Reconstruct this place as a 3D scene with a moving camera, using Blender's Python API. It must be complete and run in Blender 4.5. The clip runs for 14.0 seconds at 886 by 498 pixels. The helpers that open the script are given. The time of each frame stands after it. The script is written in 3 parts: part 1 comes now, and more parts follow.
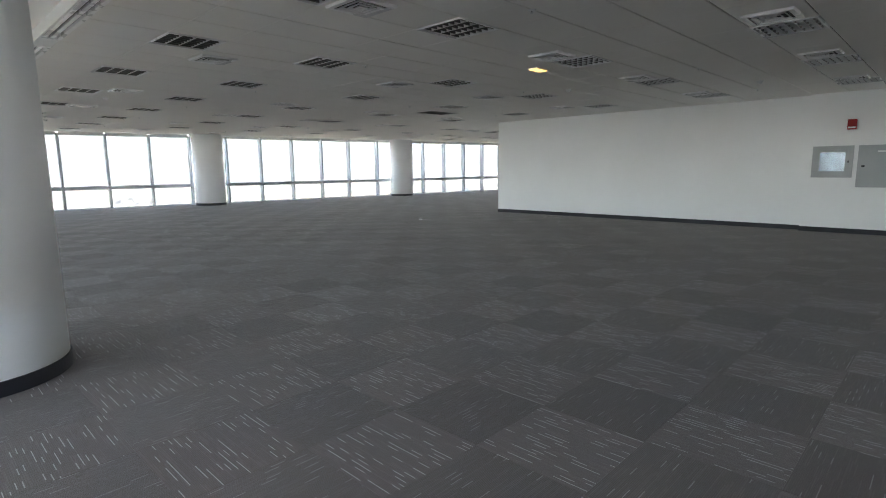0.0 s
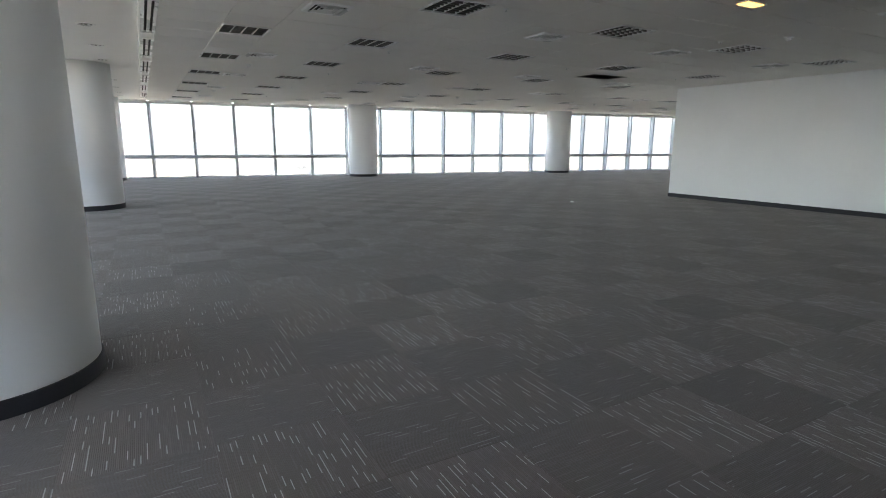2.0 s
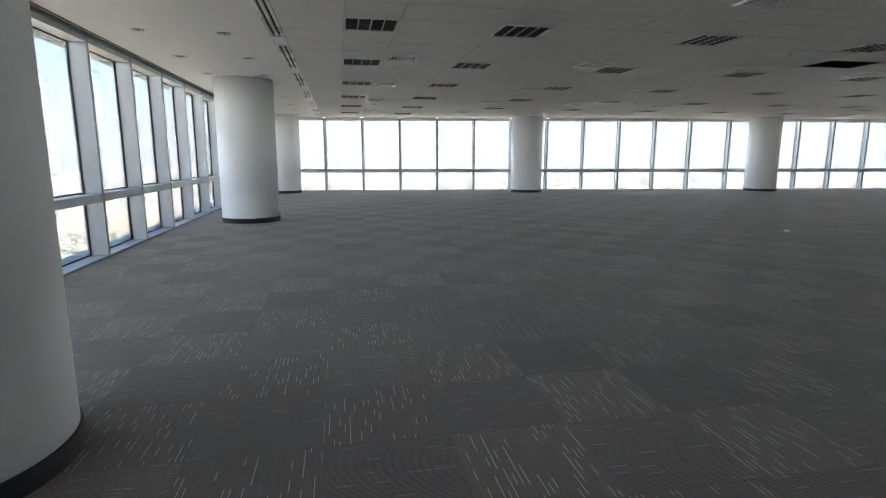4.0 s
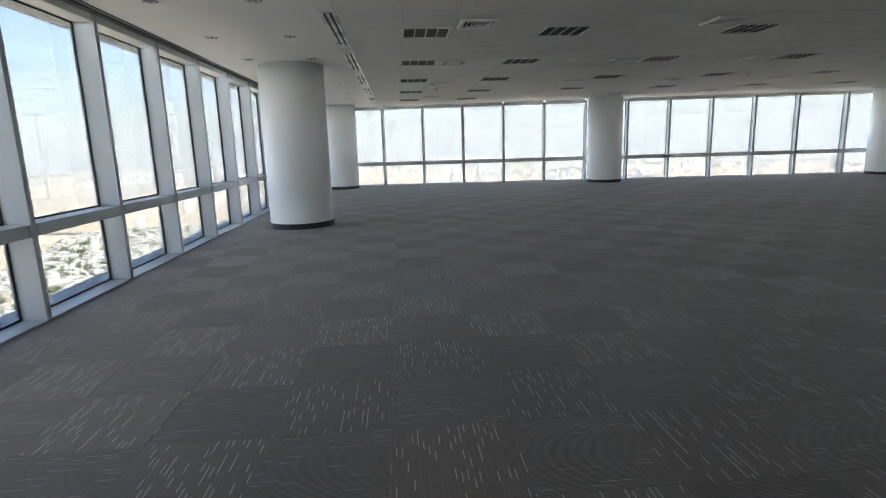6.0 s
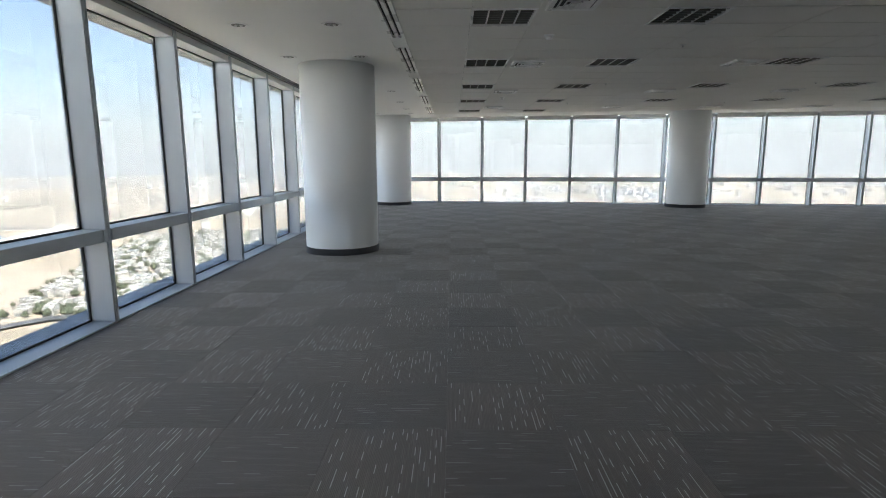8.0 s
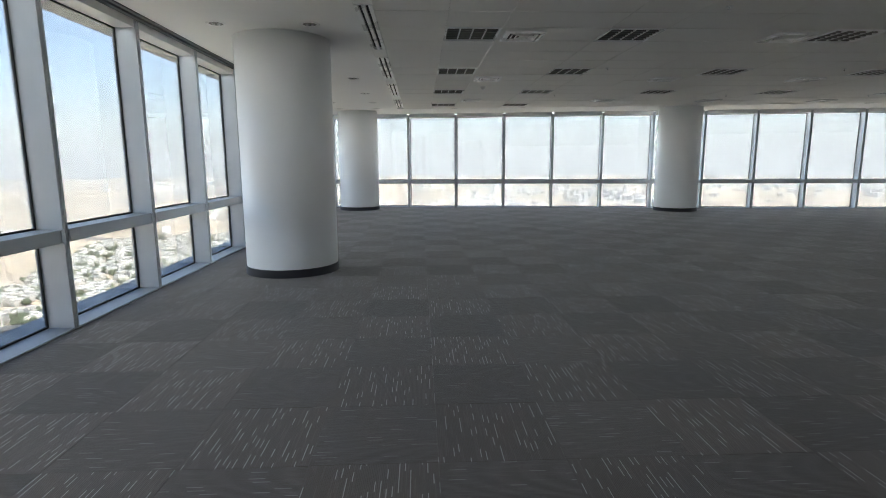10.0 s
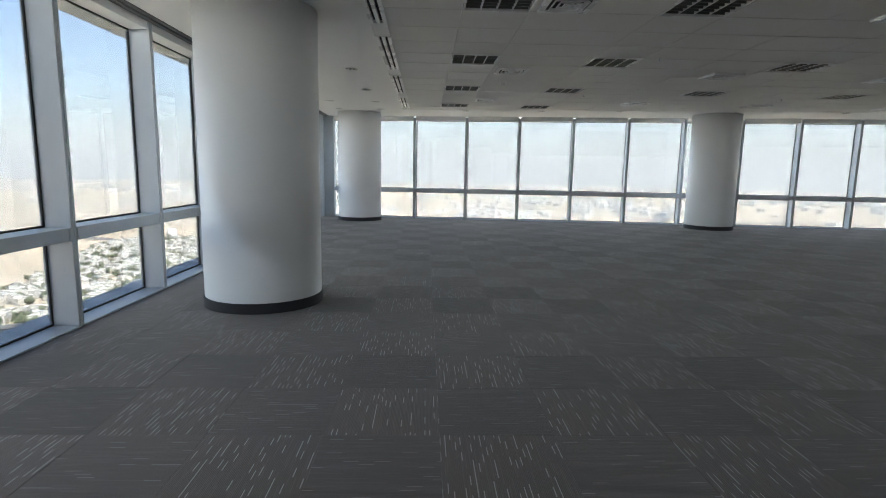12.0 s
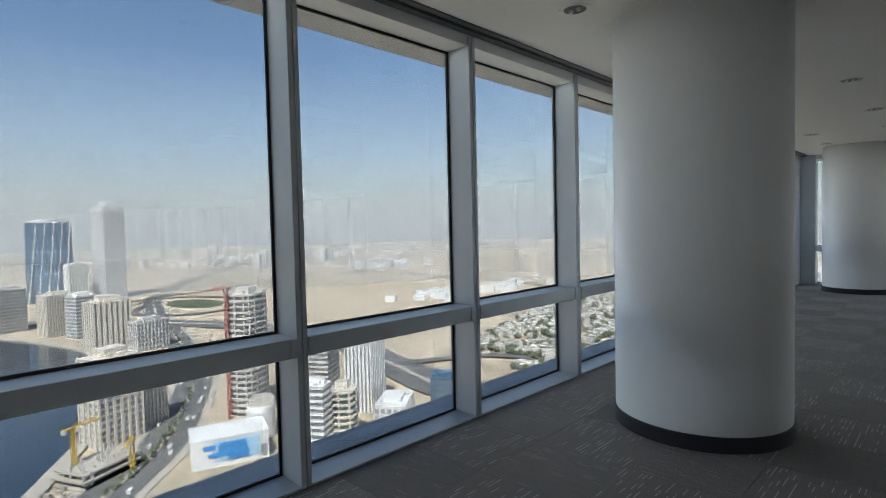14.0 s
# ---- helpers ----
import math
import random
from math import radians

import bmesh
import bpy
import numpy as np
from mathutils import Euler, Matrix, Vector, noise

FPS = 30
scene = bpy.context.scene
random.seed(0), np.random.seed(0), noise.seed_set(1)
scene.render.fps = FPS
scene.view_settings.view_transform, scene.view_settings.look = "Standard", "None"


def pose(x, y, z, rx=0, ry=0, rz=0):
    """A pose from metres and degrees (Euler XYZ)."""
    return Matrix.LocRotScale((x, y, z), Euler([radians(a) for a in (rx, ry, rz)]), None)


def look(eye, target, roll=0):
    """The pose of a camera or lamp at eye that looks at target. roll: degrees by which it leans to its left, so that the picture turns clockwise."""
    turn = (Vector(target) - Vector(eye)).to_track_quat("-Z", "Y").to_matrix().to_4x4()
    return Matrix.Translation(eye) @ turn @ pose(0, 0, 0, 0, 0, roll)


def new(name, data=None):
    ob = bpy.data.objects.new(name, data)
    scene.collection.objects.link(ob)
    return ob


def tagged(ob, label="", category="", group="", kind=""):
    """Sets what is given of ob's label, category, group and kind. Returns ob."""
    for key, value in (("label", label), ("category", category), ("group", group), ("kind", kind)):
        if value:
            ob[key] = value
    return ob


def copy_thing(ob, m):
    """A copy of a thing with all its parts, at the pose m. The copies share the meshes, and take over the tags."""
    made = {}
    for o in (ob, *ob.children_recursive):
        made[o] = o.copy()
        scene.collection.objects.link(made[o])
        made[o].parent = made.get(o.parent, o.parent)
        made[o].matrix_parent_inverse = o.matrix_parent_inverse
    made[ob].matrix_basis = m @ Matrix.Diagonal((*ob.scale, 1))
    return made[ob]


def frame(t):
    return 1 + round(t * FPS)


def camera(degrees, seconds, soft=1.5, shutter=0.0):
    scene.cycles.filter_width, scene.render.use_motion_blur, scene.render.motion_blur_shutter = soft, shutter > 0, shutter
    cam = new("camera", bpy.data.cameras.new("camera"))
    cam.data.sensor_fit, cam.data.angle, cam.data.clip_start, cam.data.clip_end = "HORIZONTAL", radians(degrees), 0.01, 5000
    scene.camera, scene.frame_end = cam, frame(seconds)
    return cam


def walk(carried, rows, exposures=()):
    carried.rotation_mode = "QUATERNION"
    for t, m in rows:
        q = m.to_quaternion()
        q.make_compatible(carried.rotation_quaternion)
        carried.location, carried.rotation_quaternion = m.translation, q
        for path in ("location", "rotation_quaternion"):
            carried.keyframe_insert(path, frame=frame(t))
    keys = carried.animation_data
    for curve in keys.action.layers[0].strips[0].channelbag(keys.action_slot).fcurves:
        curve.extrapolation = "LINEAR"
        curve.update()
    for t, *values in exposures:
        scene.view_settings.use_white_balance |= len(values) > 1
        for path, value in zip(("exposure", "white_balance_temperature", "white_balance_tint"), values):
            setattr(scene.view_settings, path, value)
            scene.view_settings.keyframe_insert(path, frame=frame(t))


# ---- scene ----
cam = camera(79.7, 14.0, 1.0)
PATH = [
    (0, (0.323, 0.348, 1.397), (-1.054, 1.768, 1.097), -0.7),
    (0.5, (0.122, 0.626, 1.399), (-1.357, 1.930, 1.064), 0.5),
    (1, (-0.141, 0.881, 1.410), (-1.574, 2.240, 1.098), -1.0),
    (1.5, (-0.394, 1.189, 1.389), (-1.959, 2.385, 1.038), -0.6),
    (2, (-0.686, 1.492, 1.383), (-2.397, 2.450, 0.992), 0.3),
    (2.5, (-0.972, 1.749, 1.395), (-2.705, 2.673, 1.018), -1.5),
    (3, (-1.294, 2.037, 1.382), (-3.143, 2.694, 0.995), 0.8),
    (3.5, (-1.649, 2.202, 1.374), (-3.540, 2.753, 1.027), -0.3),
    (4, (-2.002, 2.392, 1.343), (-3.937, 2.766, 1.003), 0.0),
    (6.3, (-3.948, 2.367, 1.417), (-5.912, 2.453, 1.049), -1.9),
    (6.5, (-4.109, 2.395, 1.419), (-6.079, 2.408, 1.074), -1.4),
    (7, (-4.524, 2.375, 1.44), (-6.489, 2.314, 1.076), 0.7),
    (7.5, (-4.923, 2.335, 1.451), (-6.892, 2.351, 1.101), -1.0),
    (8, (-5.327, 2.305, 1.452), (-7.299, 2.272, 1.124), -0.2),
    (8.5, (-5.732, 2.243, 1.456), (-7.701, 2.312, 1.108), -0.4),
    (8.7, (-5.896, 2.216, 1.46), (-7.86, 2.342, 1.107), -1.2),
    (10.8, (-7.527, 2.188, 1.365), (-9.503, 2.254, 1.064), 0.3),
    (11, (-7.665, 2.181, 1.368), (-9.642, 2.316, 1.1), -0.3),
    (11.5, (-8.055, 2.179, 1.361), (-10.026, 2.379, 1.082), -1.1),
    (12, (-8.448, 2.185, 1.384), (-10.426, 2.253, 1.093), 1.0),
    (12.5, (-8.852, 2.126, 1.393), (-10.831, 2.107, 1.103), -0.5),
    (13, (-9.259, 2.064, 1.396), (-11.168, 1.508, 1.173), 0.5),
    (13.5, (-9.625, 1.962, 1.429), (-11.327, 0.922, 1.282), -0.1),
    (14, (-9.939, 1.882, 1.455), (-11.364, 0.48, 1.378), -1.3),
]
EXPOSURES = [(0.0, 4.75, 6600, 9), (2.5, 4.66, 6600, 9), (4.0, 4.42, 6580, 8), (6.5, 4.16, 6520, 7.5), (8.5, 4.12, 6520, 7.5), (11.0, 4.05, 6520, 7.5), (12.5, 3.95, 6480, 7), (13.2, 3.72, 6450, 6.5), (14.0, 3.3, 6430, 6)]
walk(cam, [(t, look(eye, target, roll)) for t, eye, target, roll in PATH], EXPOSURES)

# ---- light: clear hazy sky and a high sun behind the tower ----
SUN_TO = Vector((0.50, 0.42, 0.95)).normalized()
world = bpy.data.worlds.new("world")
scene.world = world
world.use_nodes = True
wn = world.node_tree
sky = wn.nodes.new("ShaderNodeTexSky")
sky.sky_type = "NISHITA"
sky.sun_disc = False
sky.sun_elevation = math.asin(SUN_TO.z)
sky.sun_rotation = math.atan2(SUN_TO.x, SUN_TO.y)
sky.altitude = 150
sky.air_density = 1.0
sky.dust_density = 1.8
sky.ozone_density = 1.5
wn.links.new(sky.outputs[0], wn.nodes["Background"].inputs[0])
wn.nodes["Background"].inputs[1].default_value = 0.15
sun_data = bpy.data.lights.new("sun", "SUN")
sun_data.energy = 5.0
sun_data.angle = radians(0.5)
sun_data.color = (1.0, 0.95, 0.87)
sun = new("sun", sun_data)
sun.matrix_world = look((200, 170, 380), (200 - SUN_TO.x, 170 - SUN_TO.y, 380 - SUN_TO.z))


def window_fill(name, place, length, watts):
    """An area lamp added at the head of one window wall, in place of steep skylight."""
    lamp = bpy.data.lights.new(name, "AREA")
    lamp.shape = "RECTANGLE"
    lamp.size, lamp.size_y = length, 0.16
    lamp.spread = radians(100)
    lamp.energy = watts
    lamp.color = (0.86, 0.94, 1.0)
    new(name, lamp).matrix_world = place


window_fill("window_light_long", pose(-8.3, -0.90, 2.79, 14, 0, 0), 31.0, 3.0)
window_fill("window_light_far", pose(-22.27, 16.2, 2.79, 0, 0, -97.69) @ pose(0, 0, 0, 14, 0, 0), 33.0, 5.0)

# ---- mesh and node helpers ----
class Shape:
    """Gathers corners and faces of one mesh."""

    def __init__(self):
        self.v, self.f = [], []

    def face(self, *pts):
        n = len(self.v)
        self.v += pts
        self.f.append(tuple(range(n, n + len(pts))))

    def box(self, x0, x1, y0, y1, z0, z1):
        n = len(self.v)
        self.v += [(x, y, z) for z in (z0, z1) for y in (y0, y1) for x in (x0, x1)]
        self.f += [tuple(n + i for i in q) for q in ((0, 2, 3, 1), (4, 5, 7, 6), (0, 1, 5, 4), (2, 6, 7, 3), (0, 4, 6, 2), (1, 3, 7, 5))]
        return self

    def loft(self, loops, cap0=True, cap1=True):
        """Joins closed loops of equal length, in order."""
        n, k = len(self.v), len(loops[0])
        for lp in loops:
            self.v += [tuple(p) for p in lp]
        for j in range(len(loops) - 1):
            for i in range(k):
                a, b = n + j * k + i, n + j * k + (i + 1) % k
                self.f.append((a, b, b + k, a + k))
        if cap0:
            self.f.append(tuple(n + i for i in reversed(range(k))))
        if cap1:
            self.f.append(tuple(n + (len(loops) - 1) * k + i for i in range(k)))
        return self

    def prism(self, outline, z0, z1):
        return self.loft([[(x, y, z0) for x, y in outline], [(x, y, z1) for x, y in outline]])

    def turned(self, profile, k=24, cx=0.0, cy=0.0, cap0=True, cap1=True):
        """A turned body: profile of (radius, z), from the bottom."""
        ring = [(math.cos(2 * math.pi * i / k), math.sin(2 * math.pi * i / k)) for i in range(k)]
        return self.loft([[(cx + r * c, cy + r * s, z) for c, s in ring] for r, z in profile], cap0, cap1)

    def rotated_box(self, cx, cy, w, d, z0, z1, turn=0.0):
        c, s = math.cos(turn), math.sin(turn)
        pts = [(cx + x * c - y * s, cy + x * s + y * c) for x, y in ((-w / 2, -d / 2), (w / 2, -d / 2), (w / 2, d / 2), (-w / 2, d / 2))]
        return self.prism(pts, z0, z1)

    def mesh(self, name, mat, smooth=False):
        me = bpy.data.meshes.new(name)
        me.from_pydata(self.v, [], self.f)
        me.materials.append(mat)
        if smooth:
            me.shade_smooth()
        me.update()
        return me


def bevel(ob, width, segments=2):
    m = ob.modifiers.new("bevel", "BEVEL")
    m.width, m.segments, m.limit_method = width, segments, "ANGLE"
    return ob


def part(name, shape, material, parent=None, label="", smooth=False):
    ob = new(name, shape.mesh(name, material, smooth))
    ob.parent = parent
    if label:
        ob["label"] = label
    return ob


def thing(name, label, category, group="", kind=""):
    return tagged(new(name), label, category, group, kind)


def solid(name, shape, material, label, category, kind="structure", smooth=False):
    return tagged(part(name, shape, material, None, "", smooth), label, category, "", kind)


class Nodes:
    """Short words for shader nodes."""

    def __init__(self, name):
        self.mat = bpy.data.materials.new(name)
        self.mat.use_nodes = True
        self.t = self.mat.node_tree
        self.bsdf = self.t.nodes["Principled BSDF"]
        self.pos = self.add("ShaderNodeNewGeometry").outputs["Position"]

    def add(self, kind, **inputs):
        n = self.t.nodes.new(kind)
        for k, v in inputs.items():
            self.put(n.inputs[k], v)
        return n

    def put(self, socket, v):
        if isinstance(v, bpy.types.NodeSocket):
            self.t.links.new(v, socket)
        else:
            socket.default_value = v

    def math(self, op, a, b=0.0, c=0.0):
        n = self.t.nodes.new("ShaderNodeMath")
        n.operation = op
        for i, v in enumerate((a, b, c)):
            self.put(n.inputs[i], v)
        return n.outputs[0]

    def noise(self, scale, detail=4.0, vector=None, stretch=None):
        v = vector or self.pos
        if stretch:
            v = self.add("ShaderNodeMapping", Vector=v, Scale=stretch).outputs[0]
        return self.add("ShaderNodeTexNoise", Vector=v, Scale=scale, Detail=detail).outputs[0]

    def ramp(self, fac, *stops):
        n = self.add("ShaderNodeValToRGB", Fac=fac)
        e = n.color_ramp.elements
        while len(e) < len(stops):
            e.new(0.5)
        for el, (p, c) in zip(e, stops):
            el.position, el.color = p, (*c, 1)
        return n.outputs[0]

    def mix(self, fac, a, b, blend="MIX"):
        n = self.t.nodes.new("ShaderNodeMix")
        n.data_type, n.blend_type = "RGBA", blend
        self.put(n.inputs["Factor"], fac)
        self.put(n.inputs["A"], a if isinstance(a, bpy.types.NodeSocket) else (*a, 1))
        self.put(n.inputs["B"], b if isinstance(b, bpy.types.NodeSocket) else (*b, 1))
        return n.outputs["Result"]

    def bump(self, height, strength=0.2, distance=0.01):
        self.put(self.bsdf.inputs["Normal"], self.add("ShaderNodeBump", Height=height, Strength=strength, Distance=distance).outputs[0])

    def done(self, colour, rough=0.6, metal=0.0):
        self.put(self.bsdf.inputs["Base Color"], colour if isinstance(colour, bpy.types.NodeSocket) else (*colour, 1))
        self.put(self.bsdf.inputs["Roughness"], rough)
        self.put(self.bsdf.inputs["Metallic"], metal)
        return self.mat


def surface(name, dark, light, scale=3.0, grain=120.0, rough=0.6, metal=0.0, bump=0.1):
    """A plain real surface: broad mottling, fine grain and relief."""
    n = Nodes(name)
    broad = n.noise(scale, 5.0)
    fine = n.noise(grain, 2.0)
    both = n.math("ADD", n.math("MULTIPLY", broad, 0.75), n.math("MULTIPLY", fine, 0.25))
    col = n.ramp(both, (0.3, dark), (0.7, light))
    if bump:
        n.bump(fine, bump, 0.004)
    return n.done(col, n.math("MULTIPLY_ADD", broad, 0.2, rough - 0.1), metal)


def carpet(name, along_x, island):
    """Ribbed loop pile with short pale flecks laid along one axis."""
    n = Nodes(name)
    sep = n.add("ShaderNodeSeparateXYZ", Vector=n.pos)
    u, v = (sep.outputs[1], sep.outputs[0]) if along_x else (sep.outputs[0], sep.outputs[1])
    info = n.add("ShaderNodeNewGeometry").outputs["Random Per Island"] if island else n.add("ShaderNodeObjectInfo").outputs["Random"]

    def flecks(pitch, length, share, thin):
        row = n.math("FLOOR", n.math("DIVIDE", u, pitch))
        shift = n.add("ShaderNodeTexWhiteNoise", Vector=n.add("ShaderNodeCombineXYZ", X=row, Y=info).outputs[0]).outputs[0]
        cell = n.math("FLOOR", n.math("ADD", n.math("DIVIDE", v, length), n.math("MULTIPLY", shift, 17.0)))
        pick = n.add("ShaderNodeTexWhiteNoise", Vector=n.add("ShaderNodeCombineXYZ", X=row, Y=cell, Z=info).outputs[0]).outputs[0]
        inside = n.math("LESS_THAN", n.math("ABSOLUTE", n.math("SUBTRACT", n.math("FRACT", n.math("DIVIDE", u, pitch)), 0.5)), thin)
        return n.math("MULTIPLY", n.math("GREATER_THAN", pick, 1 - share), inside)

    bright = flecks(0.026, 0.075, 0.26 if along_x else 0.10, 0.085)
    dull = flecks(0.010, 0.13, 0.25, 0.28)
    ribs = n.math("SINE", n.math("MULTIPLY", u, 2 * math.pi / 0.008))
    fuzz = n.noise(400.0, 2.0)
    tone = n.math("MULTIPLY_ADD", info, 0.20, 0.98 if along_x else 0.82)
    wear = n.math("MULTIPLY_ADD", n.noise(0.55, 5.0), 0.5, 0.75)
    base = n.mix(n.math("MULTIPLY", dull, 0.5), (0.152, 0.133, 0.122), (0.208, 0.184, 0.171))
    base = n.mix(n.math("MULTIPLY", bright, 0.72 if along_x else 0.40), base, (0.58, 0.57, 0.56))
    k = n.math("MULTIPLY", n.math("MULTIPLY", tone, wear), n.math("MULTIPLY_ADD", fuzz, 0.6, 0.7))
    grey = n.add("ShaderNodeCombineXYZ", X=k, Y=k, Z=k).outputs[0]
    col = n.mix(1.0, base, grey, "MULTIPLY")
    n.bump(n.math("ADD", n.math("MULTIPLY", ribs, 0.4), fuzz), 0.5, 0.003)
    n.bsdf.inputs["Sheen Weight"].default_value = 0.25
    n.bsdf.inputs["Sheen Roughness"].default_value = 0.4
    n.bsdf.inputs["Specular IOR Level"].default_value = 0.3
    return n.done(col, 0.85)


def glazing():
    n = Nodes("tinted_window_glass")
    t = n.t
    clear = n.add("ShaderNodeBsdfTransparent", Color=(0.275, 0.283, 0.289, 1))
    gloss = n.add("ShaderNodeBsdfGlossy", Color=(0.95, 0.97, 1.0, 1), Roughness=0.0)
    facing = n.add("ShaderNodeLayerWeight", Blend=0.5).outputs["Facing"]
    fres = n.math("MULTIPLY_ADD", n.math("POWER", facing, 4.0), 0.4, 0.022)
    m = n.add("ShaderNodeMixShader", Fac=fres)
    t.links.new(clear.outputs[0], m.inputs[1])
    t.links.new(gloss.outputs[0], m.inputs[2])
    t.links.new(m.outputs[0], t.nodes["Material Output"].inputs[0])
    return n.mat


def glow(name, colour, strength):
    n = Nodes(name)
    n.bsdf.inputs["Emission Color"].default_value = (*colour, 1)
    n.bsdf.inputs["Emission Strength"].default_value = strength
    return n.done(colour, 0.5)


PAINT = surface("white_wall_paint", (0.80, 0.81, 0.80), (0.85, 0.86, 0.85), 0.8, 160.0, 0.55, 0.0, 0.06)
COLUMN = surface("white_column_paint", (0.80, 0.81, 0.81), (0.85, 0.86, 0.86), 1.2, 140.0, 0.5, 0.0, 0.06)
GYPSUM = surface("gypsum_ceiling_paint", (0.84, 0.84, 0.82), (0.88, 0.88, 0.86), 0.7, 200.0, 0.65, 0.0, 0.04)
TILE = surface("mineral_ceiling_tile", (0.81, 0.795, 0.755), (0.86, 0.845, 0.81), 0.6, 260.0, 0.7, 0.0, 0.12)
SKIRT = surface("dark_vinyl_skirting", (0.012, 0.013, 0.018), (0.022, 0.024, 0.032), 3.0, 90.0, 0.5)
ALU = surface("grey_coated_aluminium", (0.46, 0.49, 0.52), (0.53, 0.56, 0.59), 2.0, 300.0, 0.4, 0.2, 0.03)
ALU_DARK = surface("dark_aluminium_track", (0.10, 0.105, 0.11), (0.14, 0.145, 0.15), 2.0, 200.0, 0.5, 0.2, 0.03)
GLOSS_WHITE = surface("glossy_white_enamel", (0.84, 0.84, 0.83), (0.88, 0.88, 0.87), 3.0, 200.0, 0.28, 0.0, 0.01)
MIRROR = surface("dark_mirror_glass", (0.42, 0.46, 0.48), (0.46, 0.50, 0.52), 1.0, 40.0, 0.13, 1.0, 0.0)
GASKET = surface("black_rubber_gasket", (0.008, 0.008, 0.009), (0.015, 0.015, 0.016), 5.0, 100.0, 0.6)
WHITE_METAL = surface("white_enamelled_metal", (0.76, 0.76, 0.75), (0.82, 0.82, 0.81), 3.0, 200.0, 0.4, 0.0, 0.02)
LOUVRE = surface("brushed_louvre_metal", (0.50, 0.51, 0.50), (0.62, 0.63, 0.62), 6.0, 200.0, 0.28, 0.9, 0.02)
TUBE_SHADED = surface("shaded_lamp_tube", (0.16, 0.16, 0.155), (0.22, 0.22, 0.21), 6.0, 100.0, 0.4, 0.5, 0.02)
LOUVRE_SHADED = surface("shaded_louvre_metal", (0.13, 0.13, 0.125), (0.19, 0.19, 0.18), 6.0, 200.0, 0.35, 0.5, 0.02)
RECESS_SHADE = surface("recess_shade", (0.02, 0.02, 0.02), (0.04, 0.04, 0.04), 4.0, 80.0, 0.8)
SLAB = surface("raw_concrete", (0.25, 0.25, 0.24), (0.34, 0.33, 0.32), 1.0, 60.0, 0.8)
STEEL = surface("grey_steel_cabinet", (0.36, 0.38, 0.38), (0.43, 0.45, 0.45), 2.0, 160.0, 0.4, 0.3, 0.03)
RED = surface("red_plastic", (0.32, 0.012, 0.014), (0.42, 0.02, 0.02), 6.0, 150.0, 0.35)
GLASS = glazing()
AMBER = glow("amber_lamp_glow", (1.0, 0.52, 0.16), 0.11)
SPANDREL = surface("pale_facade_panel", (0.46, 0.49, 0.51), (0.53, 0.56, 0.58), 1.0, 80.0, 0.5)

# ---- the plan ----
HIGH = 2.80
GYP = 2.92           # plain strips along the glass
LEFT = -0.77          # inner face of the long window wall
FAR_X, FAR_Y = -24.08, 1.845   # one mullion of the far window wall
LEAN_ANGLE = math.atan(0.135)
EAST = 7.8
WALL_Y, STEP_Y, STEP_X, BLOCK_X = 13.85, 13.68, -2.05, -10.27
NORTH = 33.0
PITCH = 0.61
GRID = 0.6


def far_x(y):
    return FAR_X + 0.135 * (y - FAR_Y)


PLATE = [(far_x(LEFT - 0.25) - 0.25, LEFT - 0.25), (EAST + 0.3, LEFT - 0.25), (EAST + 0.3, NORTH + 0.25), (far_x(NORTH) - 0.25, NORTH + 0.25)]
solid("floor", Shape().prism(PLATE, -0.45, -0.011), SLAB, "grey concrete floor slab under carpet tiles", "floor")
solid("ceiling_slab", Shape().prism(PLATE, 3.25, 3.6), SLAB, "concrete slab above the suspended ceiling", "ceiling")
solid("wall_south", Shape().box(STEP_X, EAST + 0.2, STEP_Y, STEP_Y + 0.25, 0, 3.25), PAINT, "white painted wall with recessed cabinets", "wall")
solid("wall_core", Shape().box(BLOCK_X, STEP_X, WALL_Y, WALL_Y + 0.25, 0, 3.25), PAINT, "long plain white painted partition wall", "wall")
solid("wall_core_end", Shape().box(BLOCK_X, BLOCK_X + 0.25, WALL_Y + 0.25, NORTH, 0, 3.25), PAINT, "white painted end of the core wall", "wall")
solid("wall_north_added", Shape().box(-21.5, BLOCK_X, NORTH, NORTH + 0.2, 0, 3.25), PAINT, "plain white painted wall added out of view", "wall")
solid("wall_east", Shape().box(EAST, EAST + 0.2, LEFT - 0.3, STEP_Y, 0, 3.25), PAINT, "plain white painted wall added out of view", "wall")
solid("baseboard", Shape().box(BLOCK_X - 0.012, STEP_X, WALL_Y - 0.012, WALL_Y, 0, 0.1), SKIRT, "dark vinyl skirting along white wall", "baseboard")
solid("baseboard_step", Shape().box(STEP_X - 0.012, EAST, STEP_Y - 0.012, STEP_Y, 0, 0.1), SKIRT, "dark vinyl skirting along white wall", "baseboard")
solid("baseboard_end", Shape().box(BLOCK_X - 0.012, BLOCK_X, WALL_Y, NORTH, 0, 0.1), SKIRT, "dark vinyl skirting along white wall", "baseboard")
solid("baseboard_east", Shape().box(EAST - 0.012, EAST, LEFT, STEP_Y - 0.012, 0, 0.1), SKIRT, "dark vinyl skirting along white wall", "baseboard")

# ---- ceiling: mineral tiles, plain perimeter strips ----
LIGHT_X = [-1.1 - 2.4 * k for k in range(-3, 9)]
LIGHT_Y = [2.79, 4.55, 7.03, 9.53, 12.12]
NORTH_Y = [14.7, 17.2, 19.7, 22.2, 24.7, 27.2]


def lamp_fits(x, y):
    return x > far_x(y) + 3.4 and (y < 13 or x < BLOCK_X - 0.6)


